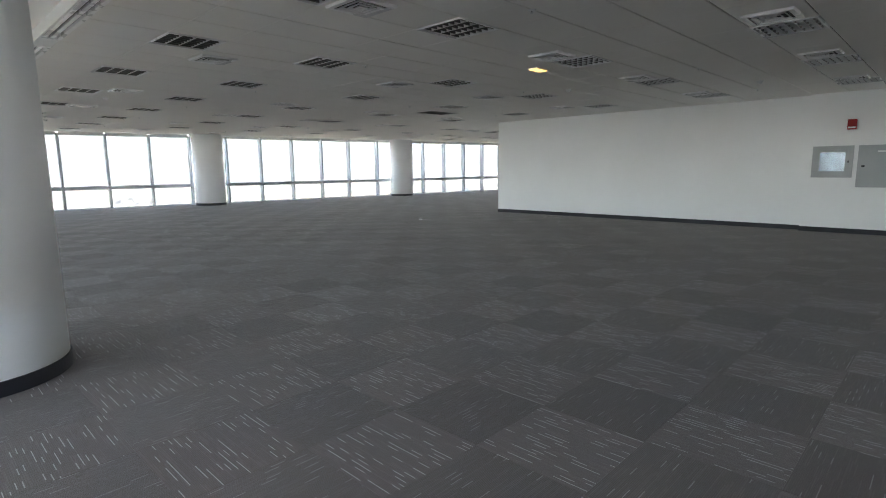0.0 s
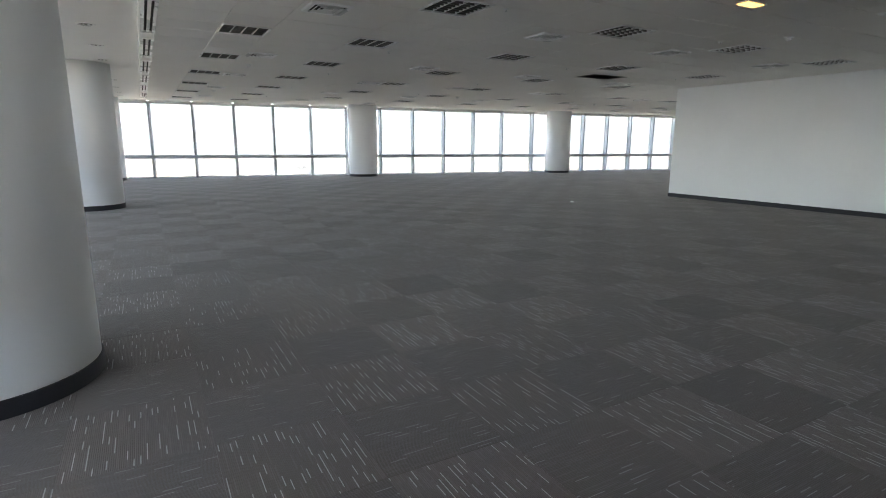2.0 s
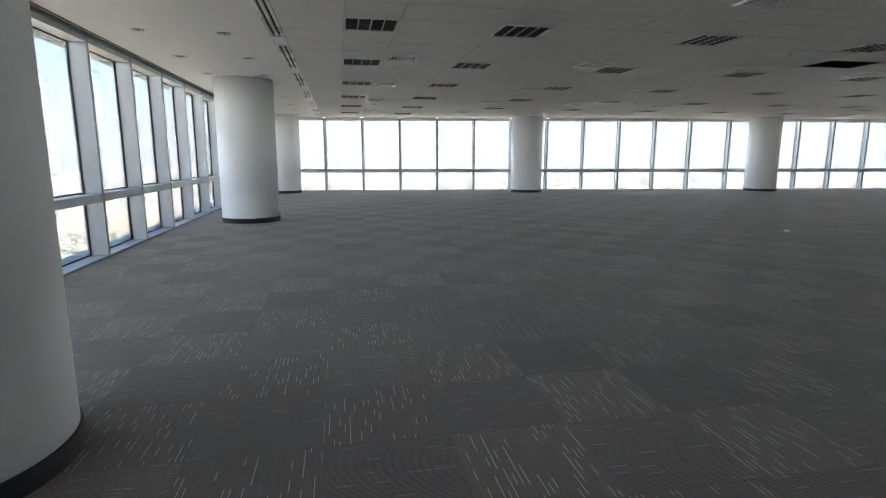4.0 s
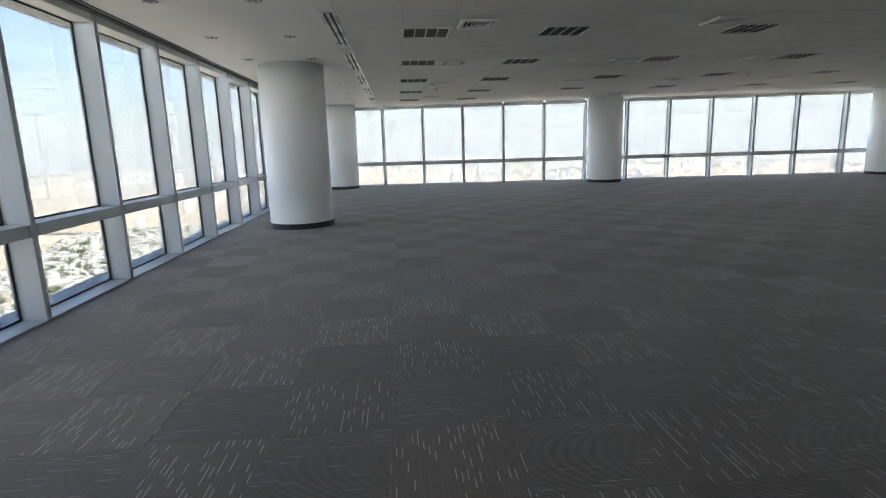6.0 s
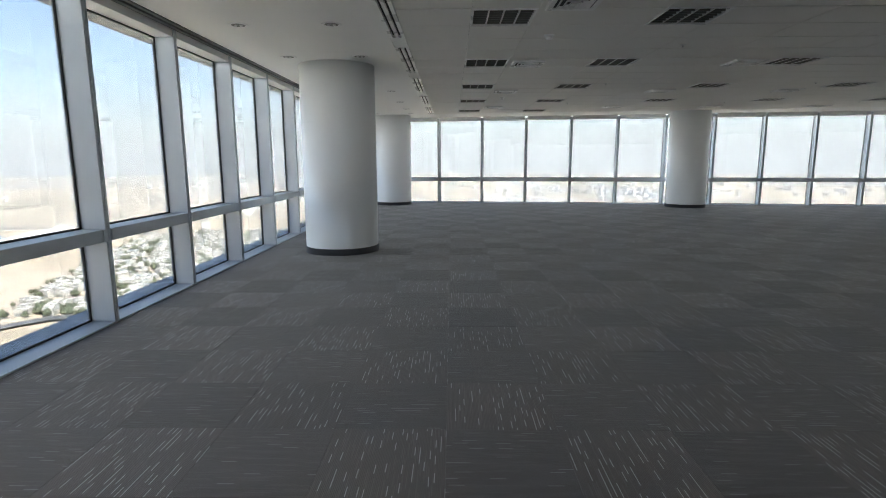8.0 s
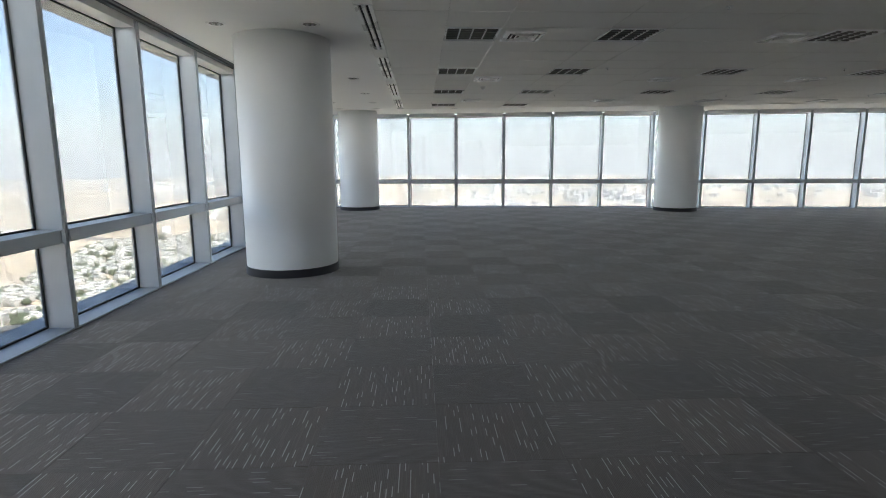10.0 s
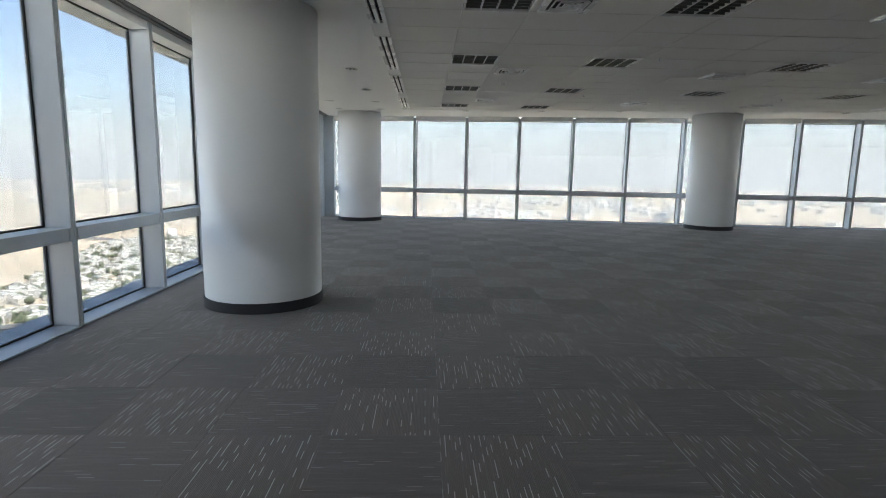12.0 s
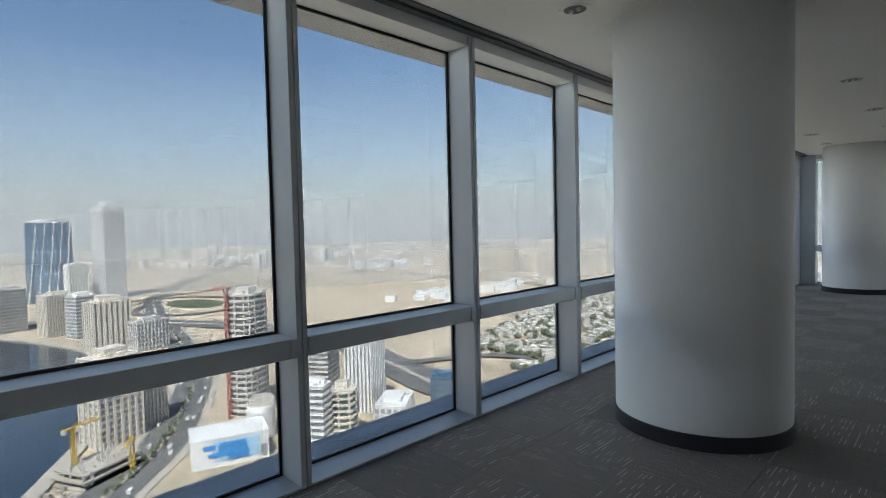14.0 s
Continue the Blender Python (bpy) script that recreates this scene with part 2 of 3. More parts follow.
lamps = [(x, y) for y in LIGHT_Y + NORTH_Y for x in LIGHT_X if lamp_fits(x, y)]
HOLE = (-10.7 + 2 * GRID, 10.6)    # a tile is missing here
xs = [-1.1 + GRID * (i + 0.5) for i in range(-38, 14)]
ys = [1.79]
for y in LIGHT_Y + NORTH_Y:
    if y - 0.3 - ys[-1] > 1.5:
        ys.append((ys[-1] + y - 0.3) / 2)
    ys += [y - 0.3, y + 0.3]
ys.append(NORTH)
tiles = Shape()
rng = random.Random(4)
lamp_set = {(round(x, 2), round(y, 2)) for x, y in lamps}
for i in range(len(xs) - 1):
    for j in range(len(ys) - 1):
        cx, cy = (xs[i] + xs[i + 1]) / 2, (ys[j] + ys[j + 1]) / 2
        if (round(cx, 2), round(cy, 2)) in lamp_set or (abs(cx - HOLE[0]) < 0.3 and ys[j] < HOLE[1] < ys[j + 1]):
            continue
        if cx > EAST or (cy > WALL_Y + 0.2 and cx > BLOCK_X + 0.3):
            continue
        d = rng.uniform(0, 0.0025)
        g = 0.0065
        x0, x1, y0, y1 = xs[i] + g, xs[i + 1] - g, ys[j] + 0.0015, ys[j + 1] - 0.0015
        xa, xb = max(x0, far_x(y0) + 2.74), max(x0, far_x(y1) + 2.74)
        if max(xa, xb) > x1 - 0.02:
            continue
        tiles.loft([[(xa + 0.004, y0 + 0.003, HIGH + d), (x1 - 0.004, y0 + 0.003, HIGH + d), (x1 - 0.004, y1 - 0.003, HIGH + d), (xb + 0.004, y1 - 0.003, HIGH + d)],
                    [(xa, y0, HIGH + d + 0.004), (x1, y0, HIGH + d + 0.004), (x1, y1, HIGH + d + 0.004), (xb, y1, HIGH + d + 0.004)],
                    [(xa, y0, HIGH + 0.018), (x1, y0, HIGH + 0.018), (x1, y1, HIGH + 0.018), (xb, y1, HIGH + 0.018)]])
solid("ceiling", tiles, TILE, "off-white suspended mineral tile ceiling with thin joints", "ceiling")
grid = Shape()
for x in xs:
    end = min(NORTH, FAR_Y + (x - 2.76 - FAR_X) / 0.135)
    if end > 2.0:
        grid.box(x - 0.012, x + 0.012, 1.79, end, HIGH + 0.0145, HIGH + 0.0175)
solid("ceiling_grid", grid, RECESS_SHADE, "metal grid between ceiling tiles, shadow painted in its colour", "ceiling")
solid("ceiling_perimeter", Shape().box(-25.2, EAST, LEFT + 0.115, 1.60, GYP, GYP + 0.05), GYPSUM, "smooth white gypsum ceiling strip by the windows", "ceiling")
strip = [(far_x(y) + o, y) for y, o in ((1.60, 2.72), (NORTH, 2.72), (NORTH, -0.2), (1.60, -0.2))]
solid("ceiling_perimeter_far", Shape().prism(strip, GYP + 0.001, GYP + 0.05), GYPSUM, "smooth white gypsum ceiling strip by the windows", "ceiling")
fascia = Shape().box(far_x(1.6) + 2.72, EAST, 1.60, 1.62, HIGH, GYP + 0.05)
fascia.prism([(far_x(y) + o, y) for y, o in ((1.62, 2.72), (1.62, 2.74), (NORTH, 2.74), (NORTH, 2.72))], HIGH, GYP + 0.05)
solid("ceiling_step", fascia, GYPSUM, "small white step between the two ceilings", "ceiling")
track = Shape().box(-24.5, EAST, LEFT - 0.0, LEFT + 0.06, GYP - 0.03, GYP + 0.09)
track.box(-24.5, EAST, LEFT + 0.068, LEFT + 0.115, GYP - 0.012, GYP + 0.09)
solid("trim", track, ALU_DARK, "dark aluminium blind track above the windows", "trim")

# ---- window walls ----
PANES = {}


def window_unit(name):
    """A bay of curtain wall: mullion at 0, panes to 1.5 along x, outside towards -y."""
    w = thing(name, "tall aluminium framed window with a low transom", "window", "curtain wall windows", "structure")
    m = Shape()
    m.box(-0.034, -0.004, -0.252, 0.0, 0.0, GYP - 0.032).box(0.004, 0.034, -0.252, 0.0, 0.0, GYP - 0.032)
    m.box(-0.005, 0.005, -0.252, -0.008, 0.0, GYP - 0.032)
    bevel(part("mullion", m, ALU, w, "grey aluminium mullion"), 0.002, 1)
    t = Shape().box(0.036, 1.464, -0.25, 0.004, 0.752, 0.862)
    bevel(part("transom", t, ALU, w), 0.003, 1)
    c = Shape().box(0.034, 0.075, 0.0045, 0.012, 0.756, 0.858).box(1.425, 1.466, 0.0045, 0.012, 0.756, 0.858)
    part("transom_bracket", c, ALU, w)
    s = Shape().box(0.036, 1.464, -0.25, 0.006, 0.0, 0.016)
    bevel(part("window_sill", s, ALU, w), 0.003, 1)
    h = Shape().box(0.036, 1.464, -0.25, -0.012, 2.815, GYP + 0.04)
    bevel(part("head_panel", h, WHITE_METAL, w, "pale head panel"), 0.003, 1)
    for z0, z1, nm in ((0.016, 0.752, "lower_pane"), (0.862, 2.815, "upper_pane")):
        p = part(nm, Shape().box(0.034, 1.466, -0.238, -0.226, z0, z1), GLASS, w, "clear glass pane")
        p.visible_shadow = False
        g = Shape()
        e = 0.016
        g.box(0.036, 1.464, -0.225, -0.212, z0, z0 + e).box(0.036, 1.464, -0.225, -0.212, z1 - e, z1)
        g.box(0.036, 0.036 + e, -0.225, -0.212, z0 + e, z1 - e).box(1.464 - e, 1.464, -0.225, -0.212, z0 + e, z1 - e)
        part("gasket", g, GASKET, w)
    return w


first = window_unit("window_1")
count = 1
for k in range(-10, 11):
    m = pose(-8.49 - 1.5 * k, LEFT, 0)
    if k == -10:
        first.matrix_world = m
    else:
        count += 1
        copy_thing(first, m).name = "window_%d" % count
WIDE_BAY = 11
for i in range(-1, 24):
    y = FAR_Y + 1.5 * i * math.cos(LEAN_ANGLE)
    count += 1
    wide = 1.12 if i == WIDE_BAY else 1.0    # the bay beside the second far column is wider
    y += 0.18 if i >= WIDE_BAY else 0.0
    copy_thing(first, pose(far_x(y), y, 0, 0, 0, -90 - math.degrees(LEAN_ANGLE)) @ Matrix.Diagonal((wide, 1, 1, 1))).name = "window_%d" % count
solid("corner_post", Shape().box(-24.7, -23.53, LEFT - 0.25, LEFT - 0.04, 0, GYP + 0.3).box(-24.62, -24.36, LEFT - 0.2, LEFT + 0.25, 0, GYP + 0.3), ALU, "grey aluminium corner post between window walls", "post")

# the tower's own skin above and below, with a shading ledge over the glass
skin = Shape().box(-25.2, EAST + 0.2, LEFT - 0.6, LEFT - 0.26, -4.2, -0.02).box(-25.2, EAST + 0.2, LEFT - 0.38, LEFT - 0.26, GYP + 0.07, 4.0)
solid("facade_panel", skin, SPANDREL, "pale spandrel panels of the tower outside", "facade")
ledge = Shape()
for k in range(-10, 11):
    ledge.box(-8.49 - 1.5 * k + 0.005, -8.49 - 1.5 * k + 1.495, LEFT - 0.8, LEFT - 0.385, GYP + 0.02, GYP + 0.12)
solid("sun_ledge", ledge, SPANDREL, "pale metal shading ledge outside above glass", "facade")
farskin = Shape()
for z0, z1, o in ((-4.2, -0.02, -0.5), (GYP + 0.07, 4.0, -0.34)):
    farskin.prism([(far_x(y) + d, y) for y, d in ((LEFT - 0.3, o), (LEFT - 0.3, -0.26), (NORTH, -0.26), (NORTH, o))], z0, z1)
solid("facade_panel_far", farskin, SPANDREL, "pale spandrel panels of the tower outside", "facade")
solid("sun_block_slab", Shape().prism(PLATE, 4.0, 4.4), SLAB, "unseen concrete slab added above to block the sun", "ceiling")


# ---- columns ----
def column(x, y):
    c = thing("column", "round white painted column with dark skirting on carpet", "column", "round columns")
    c.location = (x, y, 0)
    part("shaft", Shape().turned([(0.585, 0.0), (0.585, GYP + 0.03)], 96), COLUMN, c, "", True)
    part("skirting", Shape().turned([(0.598, 0.0), (0.598, 0.096), (0.594, 0.100), (0.584, 0.100)], 96, 0, 0, True, False), SKIRT, c, "dark vinyl skirting band")
    return c


column_first = column(-4.48, 0.575)
for cx, cy in ((-14.0, 0.5), (-23.4, 0.35), (-22.2, 9.65), (-21.04, 19.3), (-19.65, 29.0), (4.9, 0.56)):
    copy_thing(column_first, pose(cx, cy, 0))


# ---- ceiling fittings ----
def luminaire(x, y):
    t = thing("ceiling_light", "square recessed louvre ceiling light, switched off", "ceiling light", "recessed louvre lights")
    t.location = (x, y, HIGH)
    f = Shape()
    for a in (-1, 1):
        f.box(-0.2995, 0.2995, a * 0.290 - 0.0095, a * 0.290 + 0.0095, -0.009, 0.06)
        f.box(a * 0.290 - 0.0095, a * 0.290 + 0.0095, -0.2805, 0.2805, -0.009, 0.06)
    part("frame", f, GLOSS_WHITE, t, "white enamelled rim")
    r = Shape().box(-0.2805, 0.2805, -0.2805, 0.2805, 0.075, 0.09)
    part("reflector", r, LOUVRE_SHADED, t, "metal reflector coloured dark as in shade")
    for k in range(4):
        cy = -0.21 + 0.14 * k
        part("tube", Shape().loft([[(xx, cy + 0.012 * math.cos(a * math.pi / 4), 0.055 + 0.012 * math.sin(a * math.pi / 4)) for a in range(8)] for xx in (-0.275, 0.275)]), TUBE_SHADED, t, "unlit tube darkened as in shade")
    for k in (-1, 0, 1):
        yy = 0.14 * k
        b = Shape().loft([[(xx, yy - 0.007, 0.0), (xx, yy + 0.007, 0.0), (xx, yy + 0.003, 0.045), (xx, yy - 0.003, 0.045)] for xx in (-0.28, 0.28)])
        part("divider", b, WHITE_METAL, t)
    for k in range(7):
        xx = -0.24 + 0.08 * k
        b = Shape()
        for j in range(4):
            y0, y1 = -0.28 + 0.14 * j + 0.0075, -0.28 + 0.14 * (j + 1) - 0.0075
            b.loft([[(xx - 0.006, yy, 0.001), (xx + 0.006, yy, 0.001), (xx + 0.002, yy, 0.04), (xx - 0.002, yy, 0.04)] for yy in (y0, y1)])
        part("louvre_blade", b, LOUVRE_SHADED, t)
    return t


light_first = luminaire(*lamps[0])
for x, y in lamps[1:]:
    copy_thing(light_first, pose(x, y, HIGH))


def diffuser(x, y):
    t = thing("air_diffuser", "square white four-way ceiling air diffuser", "air vent", "square air diffusers")
    t.location = (x, y, HIGH)

    def ring(r0, z0, r1, z1, th=0.004):
        sq = lambda r, z: [(-r, -r, z), (r, -r, z), (r, r, z), (-r, r, z)]
        return Shape().loft([sq(r1, z1), sq(r0, z0), sq(r0 - th, z0), sq(r1 - th, z1), sq(r1, z1)], False, False)

    part("backing", Shape().box(-0.185, 0.185, -0.185, 0.185, -0.003, 0.001), RECESS_SHADE, t, "dark plate painted as the shaded duct opening")
    part("frame", ring(0.215, -0.020, 0.225, 0.002, 0.045), GLOSS_WHITE, t)
    for r in (0.150, 0.100, 0.055):
        part("vane", ring(r, -0.026, r - 0.022, -0.006, 0.012), GLOSS_WHITE, t)
    part("core", Shape().box(-0.018, 0.018, -0.018, 0.018, -0.018, -0.004), WHITE_METAL, t)
    return t


DX = [5.0, 1.9, -1.12, -3.56, -6.62, -10.2, -13.15, -16.2, -19.35]
vents = [(x, y) for y in (3.37, 6.4, 8.88, 11.6) for x in DX] + [(x, y) for y in (15.9, 18.4, 20.9, 23.4) for x in DX[5:]]
vents = [(x, y) for x, y in vents if x > far_x(y) + 3.0 and (y < 13 or x < -11)]
vent_first = diffuser(*vents[0])
for x, y in vents[1:]:
    copy_thing(vent_first, pose(x, y, HIGH))


def slot(x):
    t = thing("slot_diffuser", "long narrow white linear slot diffuser in ceiling", "air vent", "slot diffusers")
    t.location = (x, 1.705, HIGH)
    f = Shape()
    for a in (-0.066, 0.066):
        f.box(-1.9, 0.0, a - 0.018, a + 0.018, -0.006, 0.03)
    f.box(-1.9, -1.888, -0.048, 0.048, -0.006, 0.03).box(-0.012, 0.0, -0.048, 0.048, -0.006, 0.03)
    part("frame", f, GLOSS_WHITE, t)
    part("backing", Shape().box(-1.888, -0.012, -0.048, 0.048, 0.024, 0.03), RECESS_SHADE, t, "slot backing painted dark as its shade")
    part("blade", Shape().box(-1.888, -0.012, -0.018, 0.018, -0.004, 0.02), GLOSS_WHITE, t)
    return t


slots = [-12.0 + 2.4 * k for k in range(-3, 8)]
slot_first = slot(slots[0])
for x in slots[1:]:
    copy_thing(slot_first, pose(x, 1.705, HIGH))
joint = Shape()
for x in slots:
    joint.box(x + 0.003, x + 0.497, 1.623, 1.787, HIGH + 0.001, HIGH + 0.03)
solid("ceiling_strip", joint, GYPSUM, "white filler strips between the slot diffusers", "ceiling")


def downlight(x, y):
    t = thing("downlight", "small round recessed downlight, switched off", "ceiling light", "round downlights")
    t.location = (x, y, GYP)
    part("trim_ring", Shape().turned([(0.075, -0.003), (0.105, -0.010), (0.114, 0.0)], 28, 0, 0, False, False), GLOSS_WHITE, t, "", True)
    part("reflector", Shape().turned([(0.075, -0.0035), (0.055, -0.001)], 28, 0, 0, False, True), LOUVRE_SHADED, t, "metal reflector with shadow in its colour")
    for a in (-0.03, 0.03):
        part("lamp_end", Shape().turned([(0.014, -0.018), (0.017, -0.001)], 12, 0, a), GLOSS_WHITE, t)
    return t


spots = [(x, y) for x in (5.5, 3.7, 1.85, 0.0, -1.85, -3.7, -5.5, -7.6, -9.6, -11.4, -13.2, -17.0, -19.1, -20.9, -22.4) for y in (-0.02, 1.0) if math.hypot(x + 4.48, y - 0.56) > 0.75 and math.hypot(x + 14, y - 0.5) > 0.75 and math.hypot(x + 23.4, y - 0.35) > 0.75]
spots += [(far_x(y) + o, y) for y in (3.2, 5.1, 7.0, 12.2, 14.1, 16.0, 22.0, 24.0) for o in (1.5, 2.3)]
spot_first = downlight(*spots[0])
for x, y in spots[1:]:
    copy_thing(spot_first, pose(x, y, GYP))


def detector(x, y):
    t = thing("smoke_detector", "white domed smoke detector on ceiling", "smoke detector", "smoke detectors")
    t.location = (x, y, HIGH)
    part("base", Shape().turned([(0.048, -0.018), (0.055, -0.012), (0.055, 0.0)], 24), WHITE_METAL, t)
    part("dome", Shape().turned([(0.012, -0.052), (0.032, -0.046), (0.036, -0.036), (0.038, -0.018)], 24), WHITE_METAL, t, "", True)
    return t


det_first = detector(-11.44, 3.37)
for x, y in ((-15.45, 10.24), (-2.28, 10.8), (-17.2, 3.4), (-5.0, 9.2), (-15.4, 16.0)):
    copy_thing(det_first, pose(x, y, HIGH))


def sprinkler(x, y):
    t = thing("sprinkler", "small white fire sprinkler plate on ceiling", "sprinkler", "fire sprinklers")
    t.location = (x, y, HIGH)
    part("plate", Shape().turned([(0.030, -0.008), (0.036, -0.003), (0.036, 0.0)], 18), WHITE_METAL, t)
    part("head", Shape().turned([(0.014, -0.028), (0.014, -0.024), (0.006, -0.022), (0.006, -0.008)], 12), LOUVRE, t)
    return t


spr = [(x, y) for x in (-2.6, -5.7, -8.85, -12.0, -15.2, -18.4) for y in (4.55, 8.25, 11.4)] + [(-12.0, 16.5), (-15.2, 16.5)]
spr_first = sprinkler(*spr[0])
for x, y in spr[1:]:
    copy_thing(spr_first, pose(x + 0.02, y + 0.5, HIGH))

amber = thing("amber_lamp", "small rectangular ceiling lamp glowing amber", "ceiling light")
amber.location = (-4.22, 7.05, HIGH)
part("housing", Shape().box(-0.075, 0.075, -0.15, 0.15, -0.012, 0.0), WHITE_METAL, amber)
part("lens", Shape().box(-0.062, 0.062, -0.135, 0.135, -0.022, -0.012), AMBER, amber, "glowing amber lens")

# ---- wall cabinets by the core ----
hose = thing("fire_cabinet", "grey steel wall cabinet with a small glass window", "cabinet")
hose.location = (-1.58, STEP_Y, 1.435)
f = Shape()
f.box(-0.34, 0.34, -0.022, 0.0, 0.19, 0.315).box(-0.34, 0.34, -0.022, 0.0, -0.315, -0.19)
f.box(-0.34, -0.21, -0.022, 0.0, -0.19, 0.19).box(0.21, 0.34, -0.022, 0.0, -0.19, 0.19)
bevel(part("frame", f, STEEL, hose), 0.003, 1)
part("backing", Shape().box(-0.21, 0.21, -0.006, 0.0, -0.19, 0.19), RECESS_SHADE, hose, "dark inside")
part("pane", Shape().box(-0.209, 0.209, -0.016, -0.012, -0.189, 0.189), MIRROR, hose, "mirror-bright window pane")
part("lock", Shape().box(0.25, 0.275, -0.03, -0.022, -0.02, 0.02), SKIRT, hose)
panel = thing("electrical_panel", "grey steel flush door of an electrical panel", "cabinet")
panel.location = (-0.79, STEP_Y, 1.34)
bevel(part("frame", Shape().box(-0.38, 0.38, -0.014, 0.0, -0.41, 0.41), STEEL, panel), 0.003, 1)
door = bevel(part("door", Shape().box(-0.33, 0.33, -0.026, -0.0145, -0.36, 0.36), STEEL, panel), 0.003, 1)
part("latch", Shape().box(-0.31, -0.26, -0.034, -0.0265, -0.015, 0.02), SKIRT, door, "black latch")
part("nameplate", Shape().box(-0.08, 0.08, -0.028, -0.0265, 0.27, 0.30), WHITE_METAL, door)
alarm = thing("fire_alarm", "red wall-mounted fire alarm sounder with strobe", "alarm")
alarm.location = (-1.31, STEP_Y, 2.16)
bevel(part("body", Shape().box(-0.075, 0.075, -0.05, 0.0, -0.1, 0.1), RED, alarm), 0.008, 2)
part("strobe", Shape().box(-0.06, 0.06, -0.062, -0.0505, -0.075, -0.045), WHITE_METAL, alarm, "clear strobe strip")

# ---- a scrap left on the carpet ----
scrap = tagged(part("paper_scrap", Shape().loft([[(-0.05, -0.03, 0.001), (0.05, -0.025, 0.001), (0.045, 0.03, 0.001), (-0.04, 0.035, 0.001)], [(-0.03, -0.02, 0.022), (0.035, -0.012, 0.03), (0.03, 0.02, 0.018), (-0.025, 0.022, 0.026)]]), WHITE_METAL), "small crumpled white paper scrap on carpet", "litter")
scrap.location = (-10.34, 10.47, 0)

# ---- the city far below ----
GROUND = -100.0
HAZE_GLOW = 0.85


def desert():
    n = Nodes("desert_ground")
    far = n.noise(0.0022, 8.0)
    mid = n.noise(0.012, 8.0)
    streak = n.noise(0.0035, 6.0, None, (0.35, 1.6, 1.0))
    sand = n.ramp(mid, (0.30, (0.45, 0.37, 0.265)), (0.55, (0.54, 0.45, 0.335)), (0.75, (0.60, 0.51, 0.39)))
    scrub = n.ramp(n.noise(0.03, 7.0), (0.35, (0.24, 0.22, 0.15)), (0.65, (0.44, 0.38, 0.28)))
    col = n.mix(n.math("MULTIPLY", n.ramp(far, (0.54, (0, 0, 0)), (0.64, (1, 1, 1))), 0.6), sand, scrub)
    dunes = n.ramp(n.noise(0.05, 6.0, None, (1.0, 0.5, 1.0)), (0.38, (0.76, 0.76, 0.77)), (0.62, (1.08, 1.08, 1.07)))
    col = n.mix(1.0, col, dunes, "MULTIPLY")
    away = n.add("ShaderNodeVectorMath", Vector=n.pos)
    away.operation = "LENGTH"
    town = n.ramp(n.noise(0.05, 3.0), (0.45, (0.24, 0.23, 0.21)), (0.62, (0.58, 0.55, 0.50)))
    built = n.math("MULTIPLY", n.ramp(streak, (0.50, (0, 0, 0)), (0.58, (1, 1, 1))), n.ramp(n.math("DIVIDE", away.outputs["Value"], 4000.0), (0.30, (0, 0, 0)), (0.45, (1, 1, 1))))
    col = n.mix(n.math("MULTIPLY", built, 0.8), col, town)
    tracks = n.add("ShaderNodeTexVoronoi", Vector=n.pos, Scale=0.006)
    tracks.feature = "DISTANCE_TO_EDGE"
    col = n.mix(n.math("MULTIPLY", n.math("LESS_THAN", tracks.outputs[0], 0.016), 0.40), col, (0.34, 0.30, 0.25))
    return n.done(col, 0.9)


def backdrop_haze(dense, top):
    """Glow painted on a ring as pale desert haze, which thins out above the horizon."""
    n = Nodes("painted_horizon_haze")
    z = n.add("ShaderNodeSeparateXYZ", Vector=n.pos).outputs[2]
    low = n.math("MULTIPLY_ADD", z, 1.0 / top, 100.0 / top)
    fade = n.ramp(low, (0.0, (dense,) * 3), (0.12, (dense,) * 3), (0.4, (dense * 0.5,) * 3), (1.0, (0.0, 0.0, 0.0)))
    e = n.add("ShaderNodeEmission", Color=(0.80, 0.82, 0.84, 1), Strength=HAZE_GLOW)
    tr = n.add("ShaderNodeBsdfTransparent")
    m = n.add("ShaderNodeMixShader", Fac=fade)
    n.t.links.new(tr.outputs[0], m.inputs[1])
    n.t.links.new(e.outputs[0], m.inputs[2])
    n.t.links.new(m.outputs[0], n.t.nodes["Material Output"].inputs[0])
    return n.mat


WATER = surface("canal_water", (0.020, 0.032, 0.050), (0.030, 0.045, 0.065), 0.02, 0.3, 0.12, 0.0, 0.0)
ASPHALT = surface("city_asphalt", (0.11, 0.108, 0.105), (0.17, 0.168, 0.162), 0.05, 0.6, 0.85, 0.0, 0.0)
PAVING = surface("pale_paving", (0.36, 0.33, 0.28), (0.48, 0.44, 0.38), 0.05, 0.5, 0.85, 0.0, 0.0)
CREAM = surface("cream_render", (0.58, 0.53, 0.45), (0.68, 0.63, 0.55), 0.05, 0.4, 0.7, 0.0, 0.0)
WHITE_STONE = surface("white_cladding", (0.64, 0.64, 0.62), (0.74, 0.74, 0.72), 0.05, 0.4, 0.6, 0.0, 0.0)
GREY_CONC = surface("grey_building_concrete", (0.48, 0.46, 0.43), (0.60, 0.58, 0.54), 0.05, 0.4, 0.8, 0.0, 0.0)
SHADED = surface("shaded_concrete_core", (0.24, 0.23, 0.21), (0.34, 0.32, 0.29), 0.3, 1.2, 0.85, 0.0, 0.0)
DARK_WIN = surface("dark_building_glass", (0.15, 0.165, 0.18), (0.24, 0.255, 0.27), 0.08, 0.4, 0.2, 0.0, 0.0)
